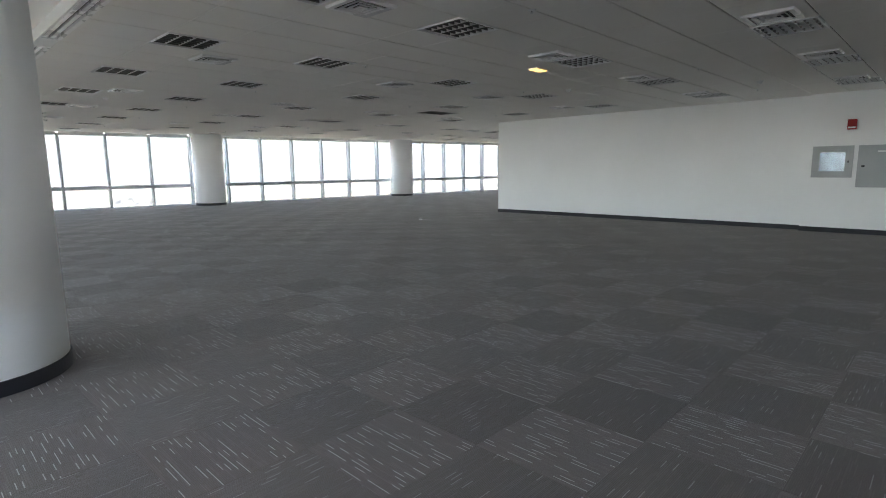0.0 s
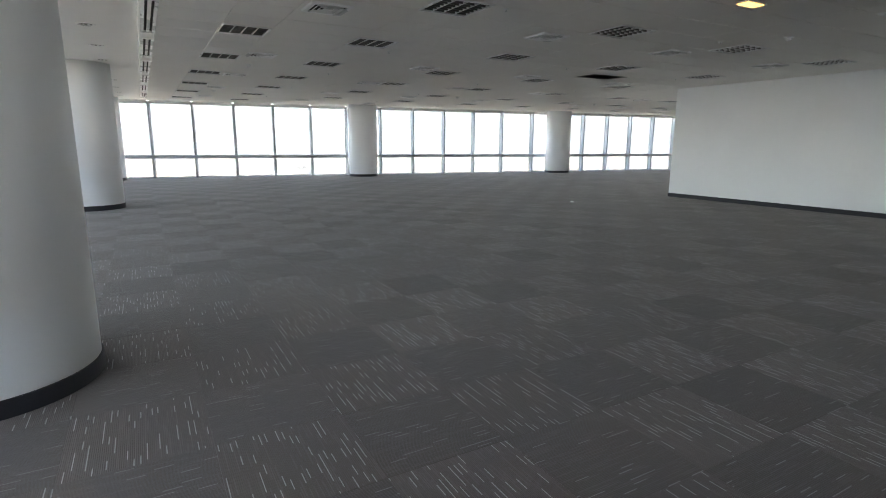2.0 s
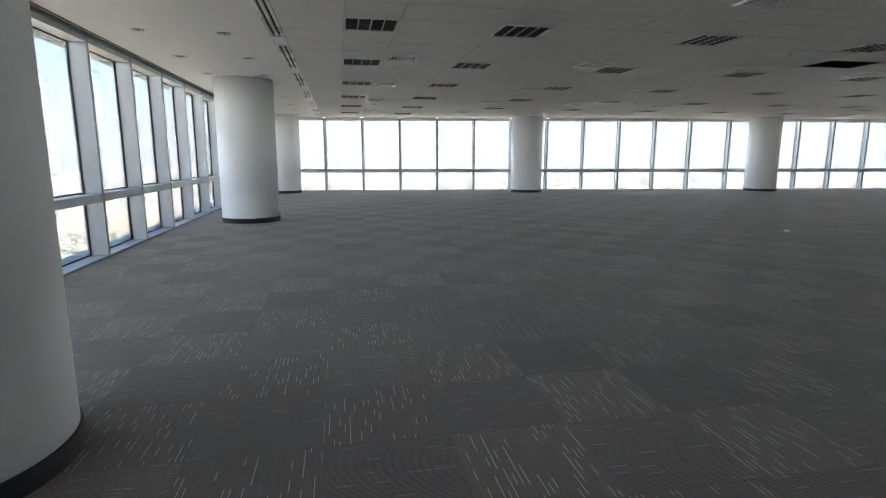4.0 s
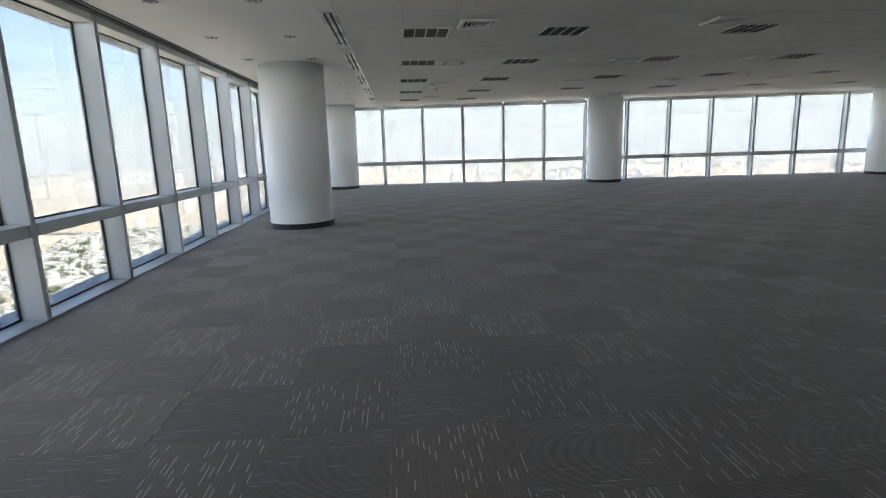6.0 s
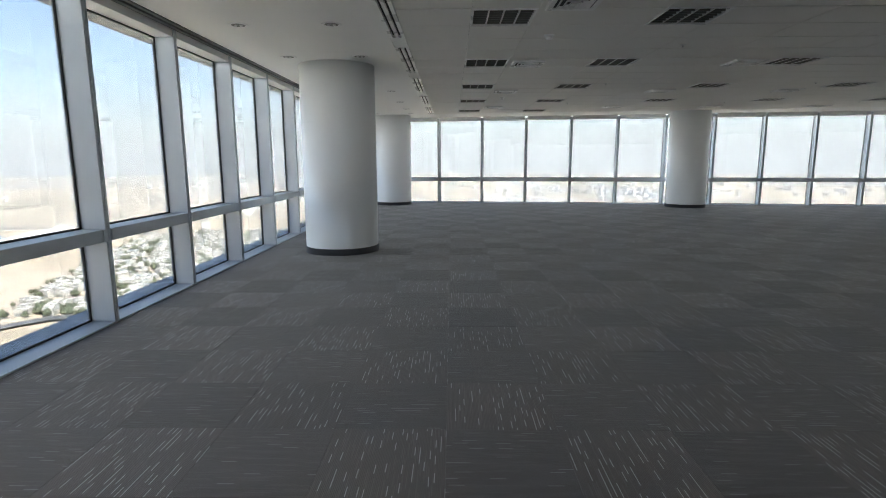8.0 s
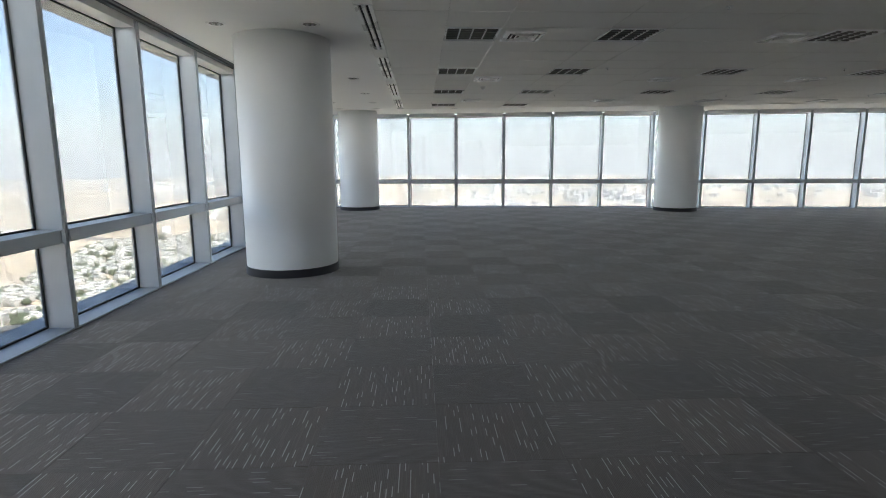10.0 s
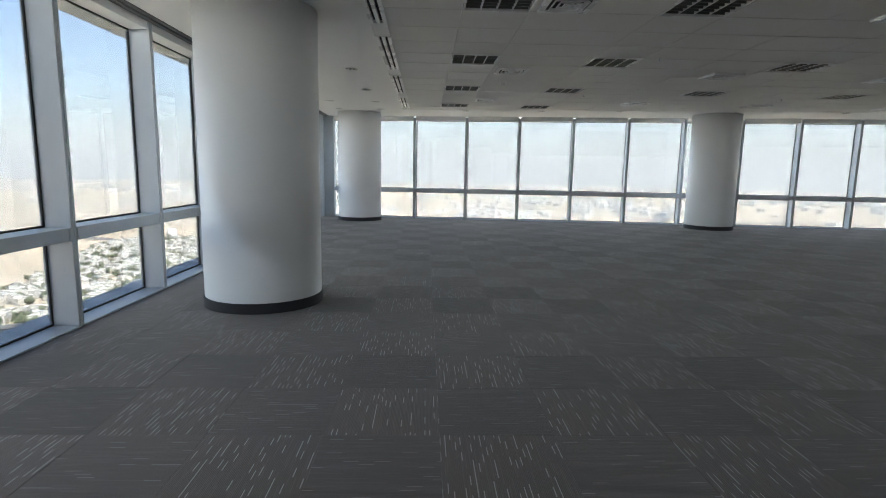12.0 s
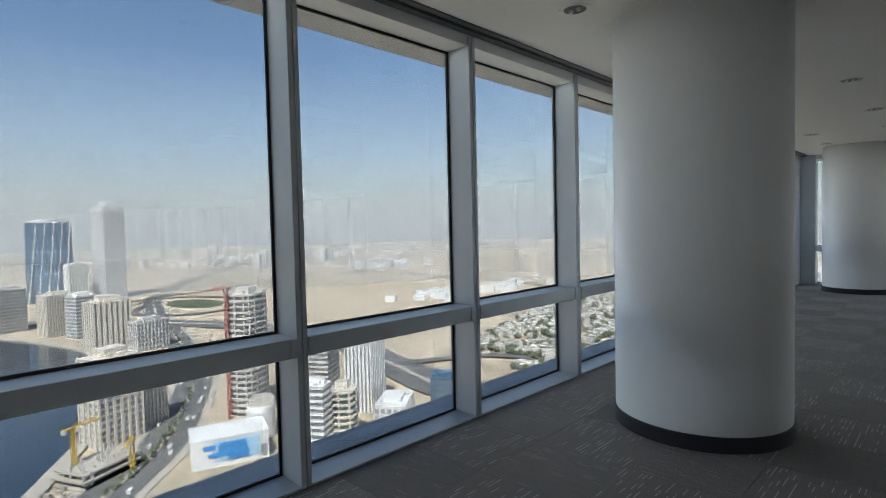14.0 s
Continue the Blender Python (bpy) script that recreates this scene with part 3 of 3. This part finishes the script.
BLUE_WIN = surface("blue_building_glass", (0.06, 0.12, 0.20), (0.12, 0.20, 0.30), 0.05, 0.4, 0.15, 0.2, 0.0)
GREEN_WIN = surface("green_building_glass", (0.07, 0.13, 0.13), (0.13, 0.20, 0.19), 0.05, 0.4, 0.2, 0.1, 0.0)
VILLA = surface("villa_render", (0.42, 0.40, 0.36), (0.66, 0.63, 0.57), 0.05, 0.4, 0.75, 0.0, 0.0)
LEAF = surface("dusty_foliage", (0.075, 0.09, 0.05), (0.12, 0.13, 0.08), 0.3, 1.5, 0.85, 0.0, 0.0)
YELLOW = surface("yellow_crane_paint", (0.55, 0.36, 0.03), (0.65, 0.45, 0.06), 1.0, 5.0, 0.5)
CRANE_RED = surface("red_crane_paint", (0.45, 0.10, 0.06), (0.55, 0.15, 0.10), 1.0, 5.0, 0.5)
SIGN_BLUE = surface("blue_hoarding", (0.05, 0.22, 0.52), (0.07, 0.28, 0.60), 0.5, 2.0, 0.5)
SIGN_PALE = surface("pale_blue_hoarding", (0.30, 0.48, 0.66), (0.36, 0.55, 0.72), 0.5, 2.0, 0.5)

solid("ground", Shape().loft([[(4600 * math.cos(a * math.pi / 48), 4600 * math.sin(a * math.pi / 48), z) for a in range(96)] for z in (GROUND - 4, GROUND)]), desert(), "sandy desert plain with scrub and faint tracks", "ground")
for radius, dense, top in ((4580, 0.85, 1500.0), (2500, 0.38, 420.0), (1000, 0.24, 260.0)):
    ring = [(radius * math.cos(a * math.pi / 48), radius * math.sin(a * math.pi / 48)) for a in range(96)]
    hz = solid("backdrop", Shape().loft([[(x, y, GROUND + 2 + top * f) for x, y in ring] for f in (0, 0.4, 1)], False, False), backdrop_haze(dense, top), "glowing ring painted as pale haze over the distant desert horizon", "backdrop")
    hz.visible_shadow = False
lake = [(-36, -254), (-64, -304), (-87, -382), (-99, -440), (-113, -490), (-116, -540), (-105, -594), (-90, -640), (-73, -682), (-40, -735), (60, -780), (320, -700), (420, -420), (260, -240), (80, -190), (-5, -215)]
solid("water", Shape().prism(lake, GROUND + 0.02, GROUND + 0.35), WATER, "dark blue water of a city canal basin", "water")
quay = [(-42, -250), (-71, -303), (-95, -382), (-107, -440), (-121, -490), (-124, -540), (-113, -596), (-97, -644), (-80, -688), (-46, -742)]
q = Shape()
for (x0, y0), (x1, y1), (a0, b0), (a1, b1) in zip(lake[:10], lake[1:10], quay[:10], quay[1:10]):
    q.prism([(x0, y0), (a0, b0), (a1, b1), (x1, y1)], GROUND + 0.02, GROUND + 1.6)
solid("pavement", q, PAVING, "pale paved promenade along the canal", "pavement")


def ribbon(name, points, width, z, mat, label, category="road"):
    """A road laid along a smooth line through a few points."""
    pts = [Vector((*p, 0)) for p in points]
    line = []
    for i in range(len(pts) - 1):
        p0, p1, p2, p3 = pts[max(i - 1, 0)], pts[i], pts[i + 1], pts[min(i + 2, len(pts) - 1)]
        for k in range(12):
            t = k / 12
            line.append(0.5 * (2 * p1 + (p2 - p0) * t + (2 * p0 - 5 * p1 + 4 * p2 - p3) * t * t + (3 * p1 - p0 - 3 * p2 + p3) * t ** 3))
    line.append(pts[-1])
    loops = []
    for i, p in enumerate(line):
        d = (line[min(i + 1, len(line) - 1)] - line[max(i - 1, 0)]).normalized()
        s = Vector((-d.y, d.x, 0)) * width / 2
        loops.append([(p.x - s.x, p.y - s.y, z - 0.3), (p.x + s.x, p.y + s.y, z - 0.3), (p.x + s.x, p.y + s.y, z), (p.x - s.x, p.y - s.y, z)])
    return solid(name, Shape().loft(loops), mat, label, category), line


main_pts = [(-20, -180), (-58, -231), (-90, -268), (-118, -317), (-157, -402), (-192, -540), (-240, -760), (-330, -1000), (-650, -1495), (-1500, -2700)]
ribbon("pavement_road", main_pts, 30, GROUND + 0.5, PAVING, "pale verges beside a dual carriageway", "pavement")
_, main_line = ribbon("road", main_pts, 22, GROUND + 0.8, ASPHALT, "grey dual carriageway curving through the city")
ribbon("road_median", main_pts, 2.4, GROUND + 1.1, PAVING, "planted median of the dual carriageway", "road")
hw = [(250, -1200), (-60, -830), (-180, -700), (-262, -560), (-290, -420), (-262, -300), (-250, -200), (-330, -60), (-600, 200), (-1500, 700)]
ribbon("road_highway", hw, 34, GROUND + 1.3, ASPHALT, "wide grey highway past the desert plots")
ribbon("road_verge", hw, 4.0, GROUND + 1.6, PAVING, "sandy median strip of the wide highway", "road")
ribbon("road_ramp", [(-262, -852), (-215, -760), (-260, -690), (-340, -720), (-360, -830), (-310, -900), (-250, -870)], 9, GROUND + 1.6, ASPHALT, "looping grey motorway ramp")
ribbon("road_flyover", [(-120, -850), (-330, -940), (-520, -1010), (-900, -1060)], 14, GROUND + 7.0, PAVING, "pale concrete flyover across the interchange")
ribbon("road_desert", [(-500, -1600), (-760, -1200), (-820, -700), (-740, -330), (-900, 100), (-1200, 900)], 16, GROUND + 0.6, ASPHALT, "grey road through the desert")
ribbon("road_villas", [(-262, -300), (-330, -262), (-360, -190), (-470, -130), (-640, -150), (-760, -300)], 10, GROUND + 1.7, ASPHALT, "grey road round the villa district")
solid("grass", Shape().prism([(-305 + 34 * math.cos(a * 0.3), -800 + 60 * math.sin(a * 0.3)) for a in range(21)], GROUND, GROUND + 0.4), LEAF, "green lawn inside the motorway loop", "grass")


def crown(s, x, y, z, r, rg):
    """A small uneven clump of foliage seen from far above."""
    k = 6
    loops = []
    for f, h in ((0.35, 0.15), (1.0, 0.6), (0.85, 1.2), (0.3, 1.7)):
        loops.append([(x + r * f * rg.uniform(0.7, 1.2) * math.cos(a), y + r * f * rg.uniform(0.7, 1.2) * math.sin(a), z + r * h * rg.uniform(0.85, 1.15)) for a in (2 * math.pi * i / k for i in range(k))])
    s.loft(loops)


def building(name, x, y, w, d, h, turn, mat, win, label, floors, cols, style="grid", crown_h=3.0):
    """A block with storeys: glazed body, floor bands, piers and a roof with plant rooms."""
    b = thing(name, label, "building")
    w, d = 0.8 * w, 0.8 * d
    b.location = (x, y, GROUND)
    b.rotation_euler = (0, 0, radians(turn))
    part("glazing", Shape().box(-w / 2 + 0.4, w / 2 - 0.4, -d / 2 + 0.4, d / 2 - 0.4, 0, h), win, b)
    fh = h / floors
    bands = Shape()
    if style in ("grid", "bands"):
        for i in range(floors + 1):
            t = 0.34 if style == "grid" else 0.42
            bands.box(-w / 2, w / 2, -d / 2, d / 2, i * fh - (0 if i == 0 else fh * t / 2), i * fh + fh * t / 2)
        tagged(part("floor_bands", bands, mat, b), "", "", "", "stuff")
    piers = Shape()
    rg = random.Random(int(abs(x * 7 + y)))
    if style in ("grid", "piers"):
        for fw, fd, swap in ((w, d, 0), (d, w, 1)):
            c = max(2, round(cols * fw / w))
            for i in range(c + 1):
                u = -fw / 2 + fw * i / c
                hw2 = fw / c * (0.19 if style == "grid" else 0.3)
                u0, u1 = max(u - hw2, -fw / 2 - 0.05), min(u + hw2, fw / 2 + 0.05)
                for s in (-1, 1):
                    v0, v1 = sorted((s * (fd / 2 + 0.25), s * (fd / 2 - 0.5)))
                    piers.box(*((u0, u1, v0, v1) if not swap else (v0, v1, u0, u1)), 0, h + 0.8)
        tagged(part("piers", piers, mat, b), "", "", "", "stuff")
    roof = Shape().box(-w / 2, w / 2, -d / 2, d / 2, h + 0.01, h + 0.9)
    roof.box(-w * 0.28, w * 0.25, -d * 0.25, d * 0.3, h + 0.9, h + 0.9 + crown_h)
    for i in range(9):
        u, v, a = rg.uniform(-0.42, 0.42) * w, rg.uniform(-0.42, 0.42) * d, rg.uniform(0.6, 1.6)
        roof.box(u - a, u + a, v - a, v + a, h + 0.9, h + 0.9 + rg.uniform(0.8, 2.0))
    part("roof", roof, mat, b)
    return b


def oval_tower(name, x, y, w, d, h, turn, slab, core, label, floors, ribs):
    """A tower with rounded floor plates round a set-back core, and a ragged top."""
    b = thing(name, label, "building")
    b.location = (x, y, GROUND)
    b.rotation_euler = (0, 0, radians(turn))

    def outline(f):
        pts = []
        for i in range(28):
            c, q = math.cos(i * math.pi / 14), math.sin(i * math.pi / 14)
            pts.append((math.copysign(abs(c) ** 0.6, c) * w / 2 * f, math.copysign(abs(q) ** 0.6, q) * d / 2 * f))
        return pts

    part("core", Shape().prism(outline(0.86), 0, h), core, b)
    fh = h / floors
    plates = Shape()
    for i in range(floors + 1):
        plates.prism(outline(1.0), i * fh, i * fh + 0.34 * fh)
    tagged(part("floor_plates", plates, slab, b), "", "", "", "stuff")
    posts = Shape()
    line = outline(0.95)
    for i in range(ribs):
        px, py = line[i * 28 // ribs]
        posts.rotated_box(px, py, 0.8, 0.8, 0, h + 1.8)
    tagged(part("posts", posts, slab, b), "", "", "", "stuff")
    top = Shape().box(-w * 0.2, w * 0.15, -d * 0.2, d * 0.22, h + 0.3 * fh, h + 4.5).box(w * 0.18, w * 0.3, -d * 0.1, d * 0.15, h + 0.3 * fh, h + 2.6)
    part("plant_room", top, slab, b)
    return b


# twin landmark towers
glass_tower = thing("glass_tower", "twisting blue glass skyscraper with pale seams", "skyscraper")
glass_tower.location = (-170, -1020, GROUND)
sides = [(math.cos(a * math.pi / 12) * 31, math.sin(a * math.pi / 12) * 22) for a in range(24)]
part("body", Shape().loft([[(x * (1.0 - 0.06 * abs(z / 124 - 0.4)), y, z) for x, y in sides] for z in (0, 42, 85, 124)]), BLUE_WIN, glass_tower)
for z in (44, 78):
    part("plant_floor_band", Shape().prism([(x * 1.005, y * 1.01) for x, y in sides], z, z + 2.5), SIGN_PALE, glass_tower)
for k in range(5):
    x = -24 + 11 * k
    part("seam", Shape().loft([[(xx - 0.8, 23.5 - abs(xx) * 0.28, z), (xx + 0.8, 23.5 - abs(xx) * 0.28, z), (xx + 0.8, 10, z), (xx - 0.8, 10, z)] for xx, z in ((x + 10, 2), (x + 4, 60), (x - 2, 124))]), WHITE_STONE, glass_tower, "pale seam")
part("crown", Shape().prism([(x * 0.98, y * 0.98) for x, y in sides], 124, 127).prism([(x * 0.6, y * 0.6) for x, y in sides], 127, 130), WHITE_STONE, glass_tower)
building("lattice_tower", -246, -1000, 44, 42, 148, 20, WHITE_STONE, DARK_WIN, "slender white lattice skyscraper with rounded crown", 30, 8, "grid", 9.0)
building("office_tower", -196, -985, 32, 26, 58, 12, WHITE_STONE, GREEN_WIN, "pale mid-rise office tower", 14, 7, "piers")
building("apartment_building", -85, -735, 38, 26, 46, 15, GREY_CONC, DARK_WIN, "grey banded apartment tower by the canal", 13, 8, "bands")
building("apartment_building", -119, -668, 36, 24, 42, 18, CREAM, DARK_WIN, "cream ribbed apartment tower by the canal", 12, 12, "piers")
building("apartment_building", -133, -632, 26, 24, 42, 18, WHITE_STONE, DARK_WIN, "white banded apartment tower", 12, 6, "bands")
building("hotel_building", -133, -536, 38, 26, 44, 10, CREAM, DARK_WIN, "cream hotel block with tall piers", 13, 7, "piers", 5.0)
building("office_building", -161, -520, 36, 20, 25, 14, GREY_CONC, BLUE_WIN, "grey and blue glazed office block", 7, 9, "grid")
oval_tower("unfinished_tower", -144, -287, 22, 18, 67, 30, GREY_CONC, SHADED, "unfinished concrete tower with open floor slabs", 21, 14)
building("residential_tower", -79, -299, 28, 20, 42, 20, CREAM, DARK_WIN, "cream residential tower with balconies grid", 13, 6, "grid", 4.0)
building("residential_tower", -100, -312, 16, 14, 34, 20, CREAM, DARK_WIN, "cream stepped residential tower", 10, 6, "grid", 3.0)
building("residential_tower", -193, -288, 26, 20, 30, 35, GREY_CONC, DARK_WIN, "grey residential tower with white floor edges", 10, 7, "bands", 4.0)
building("white_tower", -193, -243, 24, 20, 44, 28, WHITE_STONE, DARK_WIN, "white hotel tower with narrow windows", 14, 8, "piers", 4.0)
building("white_tower", -141, -214, 13, 18, 30, 32, WHITE_STONE, DARK_WIN, "white and grey slab tower with balconies", 10, 4, "bands", 2.0)
oval_tower("round_tower", -157, -214, 15, 14, 24, 40, CREAM, GREEN_WIN, "green glazed tower with tan balconies", 8, 8)
building("podium_building", -190, -214, 34, 20, 11, 38, WHITE_STONE, DARK_WIN, "low white podium with rooftop plant", 3, 8, "grid", 2.0)
building("glass_building", -232, -219, 20, 16, 14, 38, BLUE_WIN, DARK_WIN, "blue glazed low office block", 4, 6, "grid", 1.5)

hoarding = thing("plant_building", "white utility block with blue patterned front", "building")
hoarding.location = (-110, -236, GROUND)
hoarding.rotation_euler = (0, 0, radians(-18))
hoarding.scale = (0.8, 0.8, 0.8)
part("wall", Shape().box(-20, 20, -12, 12, 0, 15).box(-20.4, 20.4, -12.4, 12.4, 15, 16), WHITE_STONE, hoarding)
part("panel", Shape().box(-15, 9, 12, 12.3, 3, 14), SIGN_PALE, hoarding, "pale blue cladding")
for x0, x1, z0, z1 in ((-6, 8, 8, 13), (-12, 2, 6, 8), (-2, 9, 3.2, 6), (-14, -8, 10, 12.4), (2, 9, 6, 8)):
    part("pattern", Shape().box(-x1, -x0, 12.3, 12.6, z0, z1), SIGN_BLUE, hoarding, "blue cladding block")
part("grille", Shape().box(-18.5, -15.5, 12, 12.4, 2, 8), DARK_WIN, hoarding)
for k, (tx, ty) in enumerate(((-131, -247), (-136, -256))):
    tank = thing("storage_tank", "round ribbed pale metal cooling tank", "tank", "round tanks")
    tank.location = (tx, ty, GROUND)
    part("shell", Shape().turned([(6.6, 0.0)] + [(6.6 + 0.15 * (i % 2), 2.0 * i) for i in range(1, 9)] + [(6.3, 16.5)], 32), WHITE_STONE, tank)
    part("lid", Shape().turned([(6.0, 16.5), (5.6, 17.3), (1.0, 17.8)], 32), PAVING, tank)

site = thing("construction_site", "half-built concrete podium with scaffolding and rubble", "building")
site.location = (-64, -260, GROUND)
site.rotation_euler = (0, 0, radians(25))
for k in range(3):
    part("slab", Shape().box(-16 + k, 14 - k, -11 + k, 10 - k, 2.6 * k, 2.6 * k + 0.8), PAVING, site)
tower_core = Shape()
rg = random.Random(3)
for k in range(70):
    u, v = rg.uniform(-14, 12), rg.uniform(-9, 8)
    tower_core.box(u - 0.3, u + 0.3, v - 0.3, v + 0.3, 0.4, rg.uniform(5.0, 8.5))
tagged(part("stub_columns", tower_core, GREY_CONC, site), "", "", "", "stuff")
yard = Shape()
for k in range(80):
    u, v, a = rg.uniform(-52, -38), rg.uniform(-256, -232), rg.uniform(0.3, 1.1)
    yard.rotated_box(u, v, a * 2, a, GROUND, GROUND + 0.9 + rg.uniform(0.2, 1.2), rg.uniform(0, 3))
for k in range(120):
    u, v, a = rg.uniform(-130, -90), rg.uniform(-222, -205), rg.uniform(0.3, 1.0)
    yard.rotated_box(u, v, a * 2, a, GROUND, GROUND + 0.5 + rg.uniform(0.2, 0.8), rg.uniform(0, 3))
solid("site_clutter", yard, PAVING, "scattered materials and rubble on building plots", "rubble", "stuff")


def crane(x, y, h, reach, turn, mat, label):
    c = thing("tower_crane", label, "crane")
    c.location = (x, y, GROUND)
    c.rotation_euler = (0, 0, radians(turn))
    mast = Shape()
    for a in (-0.7, 0.7):
        for b in (-0.7, 0.7):
            mast.box(a - 0.16, a + 0.16, b - 0.16, b + 0.16, 0, h)
    for k in range(int(h / 2)):
        mast.box(-0.7, 0.7, -0.75, -0.65, 2 * k, 2 * k + 0.22).box(-0.7, 0.7, 0.65, 0.75, 2 * k + 1, 2 * k + 1.22)
    part("mast", mast, mat, c)
    jib = Shape().box(-reach * 0.35, reach, -0.6, 0.6, h, h + 0.35)
    for k in range(int(reach / 2)):
        jib.loft([[(2 * k, -0.1, h + 0.3), (2 * k + 0.3, -0.1, h + 0.3), (2 * k + 0.3, 0.1, h + 0.3), (2 * k, 0.1, h + 0.3)], [(2 * k + 1, -0.1, h + 1.6), (2 * k + 1.3, -0.1, h + 1.6), (2 * k + 1.3, 0.1, h + 1.6), (2 * k + 1, 0.1, h + 1.6)]])
    jib.box(0, reach * 0.95, -0.12, 0.12, h + 1.5, h + 1.8)
    part("jib", jib, mat, c)
    part("counterweight", Shape().box(-reach * 0.35, -reach * 0.25, -0.9, 0.9, h - 1.6, h), GREY_CONC, c)
    part("cab", Shape().box(0.9, 2.4, -0.8, 0.8, h - 2.0, h), WHITE_STONE, c)
    return c


crane(-56, -262, 22, 12, 200, YELLOW, "yellow tower crane over a building site")
crane(-75, -252, 14, 8, 60, YELLOW, "short yellow tower crane on a site")
crane(-131, -283, 72, 16, 40, CRANE_RED, "red tower crane beside the unfinished tower")

# villas and trees, far and too many to count
rg = random.Random(21)
villas, trees, walls2 = Shape(), Shape(), Shape()
for k in range(900):
    x, y = rg.uniform(-760, -310), rg.uniform(-400, -120)
    if abs(x + 330) < 14 or y > -150 - 0.10 * (-310 - x) + 60 or y < -290 + 0.34 * (x + 330):
        continue
    a = 0.55 + 0.4 * math.floor((x + y) / 60) % 1.4
    w, d, h = rg.uniform(6, 11), rg.uniform(5, 9.5), rg.uniform(4.0, 6.5)
    villas.rotated_box(x, y, w, d, GROUND, GROUND + h, a)
    villas.rotated_box(x + rg.uniform(-3, 3), y + rg.uniform(-3, 3), w * 0.5, d * 0.6, GROUND, GROUND + h + rg.uniform(0.8, 2.4), a)
    walls2.rotated_box(x, y, w * 0.7, d * 1.02, GROUND + 1, GROUND + h * 0.45, a)
    for q in range(5):
        crown(trees, x + rg.uniform(-10, 10), y + rg.uniform(-10, 10), GROUND + 0.8, rg.uniform(1.7, 3.1), rg)
for p in main_line[10:70]:
    for q in range(2):
        crown(trees, p.x + rg.uniform(-1, 1), p.y + rg.uniform(-3, 3), GROUND + 1, rg.uniform(0.7, 1.3), rg)
solid("villas", villas, VILLA, "dense district of small white villas", "houses", "stuff")
solid("villa_windows", walls2, DARK_WIN, "dark window bands of the villas", "houses", "stuff")
solid("trees", trees, LEAF, "dusty green trees between the villas", "trees", "stuff")
far_blocks, far_bands = Shape(), Shape()
for cx, cy, sx, sy, num, hmax in ((-925, -1110, 110, 60, 60, 24), (-705, -1430, 40, 30, 8, 60), (-1007, -1540, 30, 20, 5, 55), (-936, -2230, 30, 20, 3, 90),
                                  (-640, -560, 130, 45, 120, 9), (-1400, -300, 300, 200, 160, 22), (-1700, 500, 400, 400, 220, 26), (-2400, -900, 600, 500, 260, 30),
                                  (-1300, 200, 200, 120, 120, 14), (-2600, 900, 700, 700, 200, 40), (-900, -1900, 500, 200, 140, 22), (-1900, 1700, 500, 400, 160, 30)):
    for k in range(num // 2):
        x, y = rg.gauss(cx, sx * 0.6), rg.gauss(cy, sy * 0.6)
        w, d, h, turn = rg.uniform(10, 26), rg.uniform(9, 18), hmax * rg.uniform(0.45, 1.0) * (0.5 if cx < -1100 else 1.0), 0.3 + 0.2 * (k % 3)
        far_blocks.rotated_box(x, y, w, d, GROUND, GROUND + h, turn)
        for q in range(1, int(h / 7) if cx > -1100 else 1):
            far_bands.rotated_box(x, y, w + 0.5, d + 0.5, GROUND + 7 * q - 3.5, GROUND + 7 * q - 0.8, turn)
solid("distant_windows", far_bands, DARK_WIN, "dark window bands of far blocks", "buildings", "stuff")
solid("distant_buildings", far_blocks, WHITE_STONE, "far pale blocks scattered over the desert", "buildings", "stuff")
cars = Shape()
for k in range(36):
    p = main_line[rg.randrange(6, 80)]
    o = rg.choice((-8, -5, 5, 8))
    cars.rotated_box(p.x + o * 0.9, p.y - o * 0.45, 3.4, 1.5, GROUND + 0.8, GROUND + 2.0, 1.0)
solid("distant_cars", cars, WHITE_STONE, "tiny pale cars on the dual carriageway", "cars", "stuff")

# ---- carpet tiles ----
tile_box = Shape()
h, e = PITCH / 2 - 0.0003, 0.0014
tile_box.loft([[(-h, -h, -0.010), (h, -h, -0.010), (h, h, -0.010), (-h, h, -0.010)],
               [(-h, -h, -0.0010), (h, -h, -0.0010), (h, h, -0.0010), (-h, h, -0.0010)],
               [(-h + e, -h + e, 0), (h - e, -h + e, 0), (h - e, h - e, 0), (-h + e, h - e, 0)]], False, True)
near_mesh = [tile_box.mesh("carpet_tile", carpet("carpet_near_x", True, False)), tile_box.mesh("carpet_tile", carpet("carpet_near_y", False, False))]
rest = [Shape(), Shape()]
floor_ob = bpy.data.objects["floor"]
rng = random.Random(11)
for i in range(-26, 33):
    for j in range(-6, 53):
        x, y = -11.695 + PITCH * (i + 0.5), 2.275 + PITCH * (j + 0.5)
        if x < far_x(y) - 0.2 or x > EAST + 0.3 or y < LEFT - 0.3 or (y > WALL_Y + 0.3 and x > BLOCK_X + 0.5):
            continue
        kind = (i + j + 1) % 2
        z = -rng.uniform(0, 0.0012)
        if -13.4 < x < -1.9 and -0.9 < y < 8.4:
            ob = new("carpet_tile", near_mesh[kind])
            ob.parent = floor_ob
            ob.location = (x, y, z)
        else:
            s, n = rest[kind], len(rest[kind].v)
            s.v += [(a + x, b + y, c + z) for a, b, c in tile_box.v]
            s.f += [tuple(q + n for q in fc) for fc in tile_box.f]
for kind in (0, 1):
    tagged(part("carpet_tiles", rest[kind], carpet("carpet_rest_" + "xy"[kind], kind == 0, True), floor_ob, "grey ribbed carpet tiles with pale flecks"), "", "", "", "stuff")
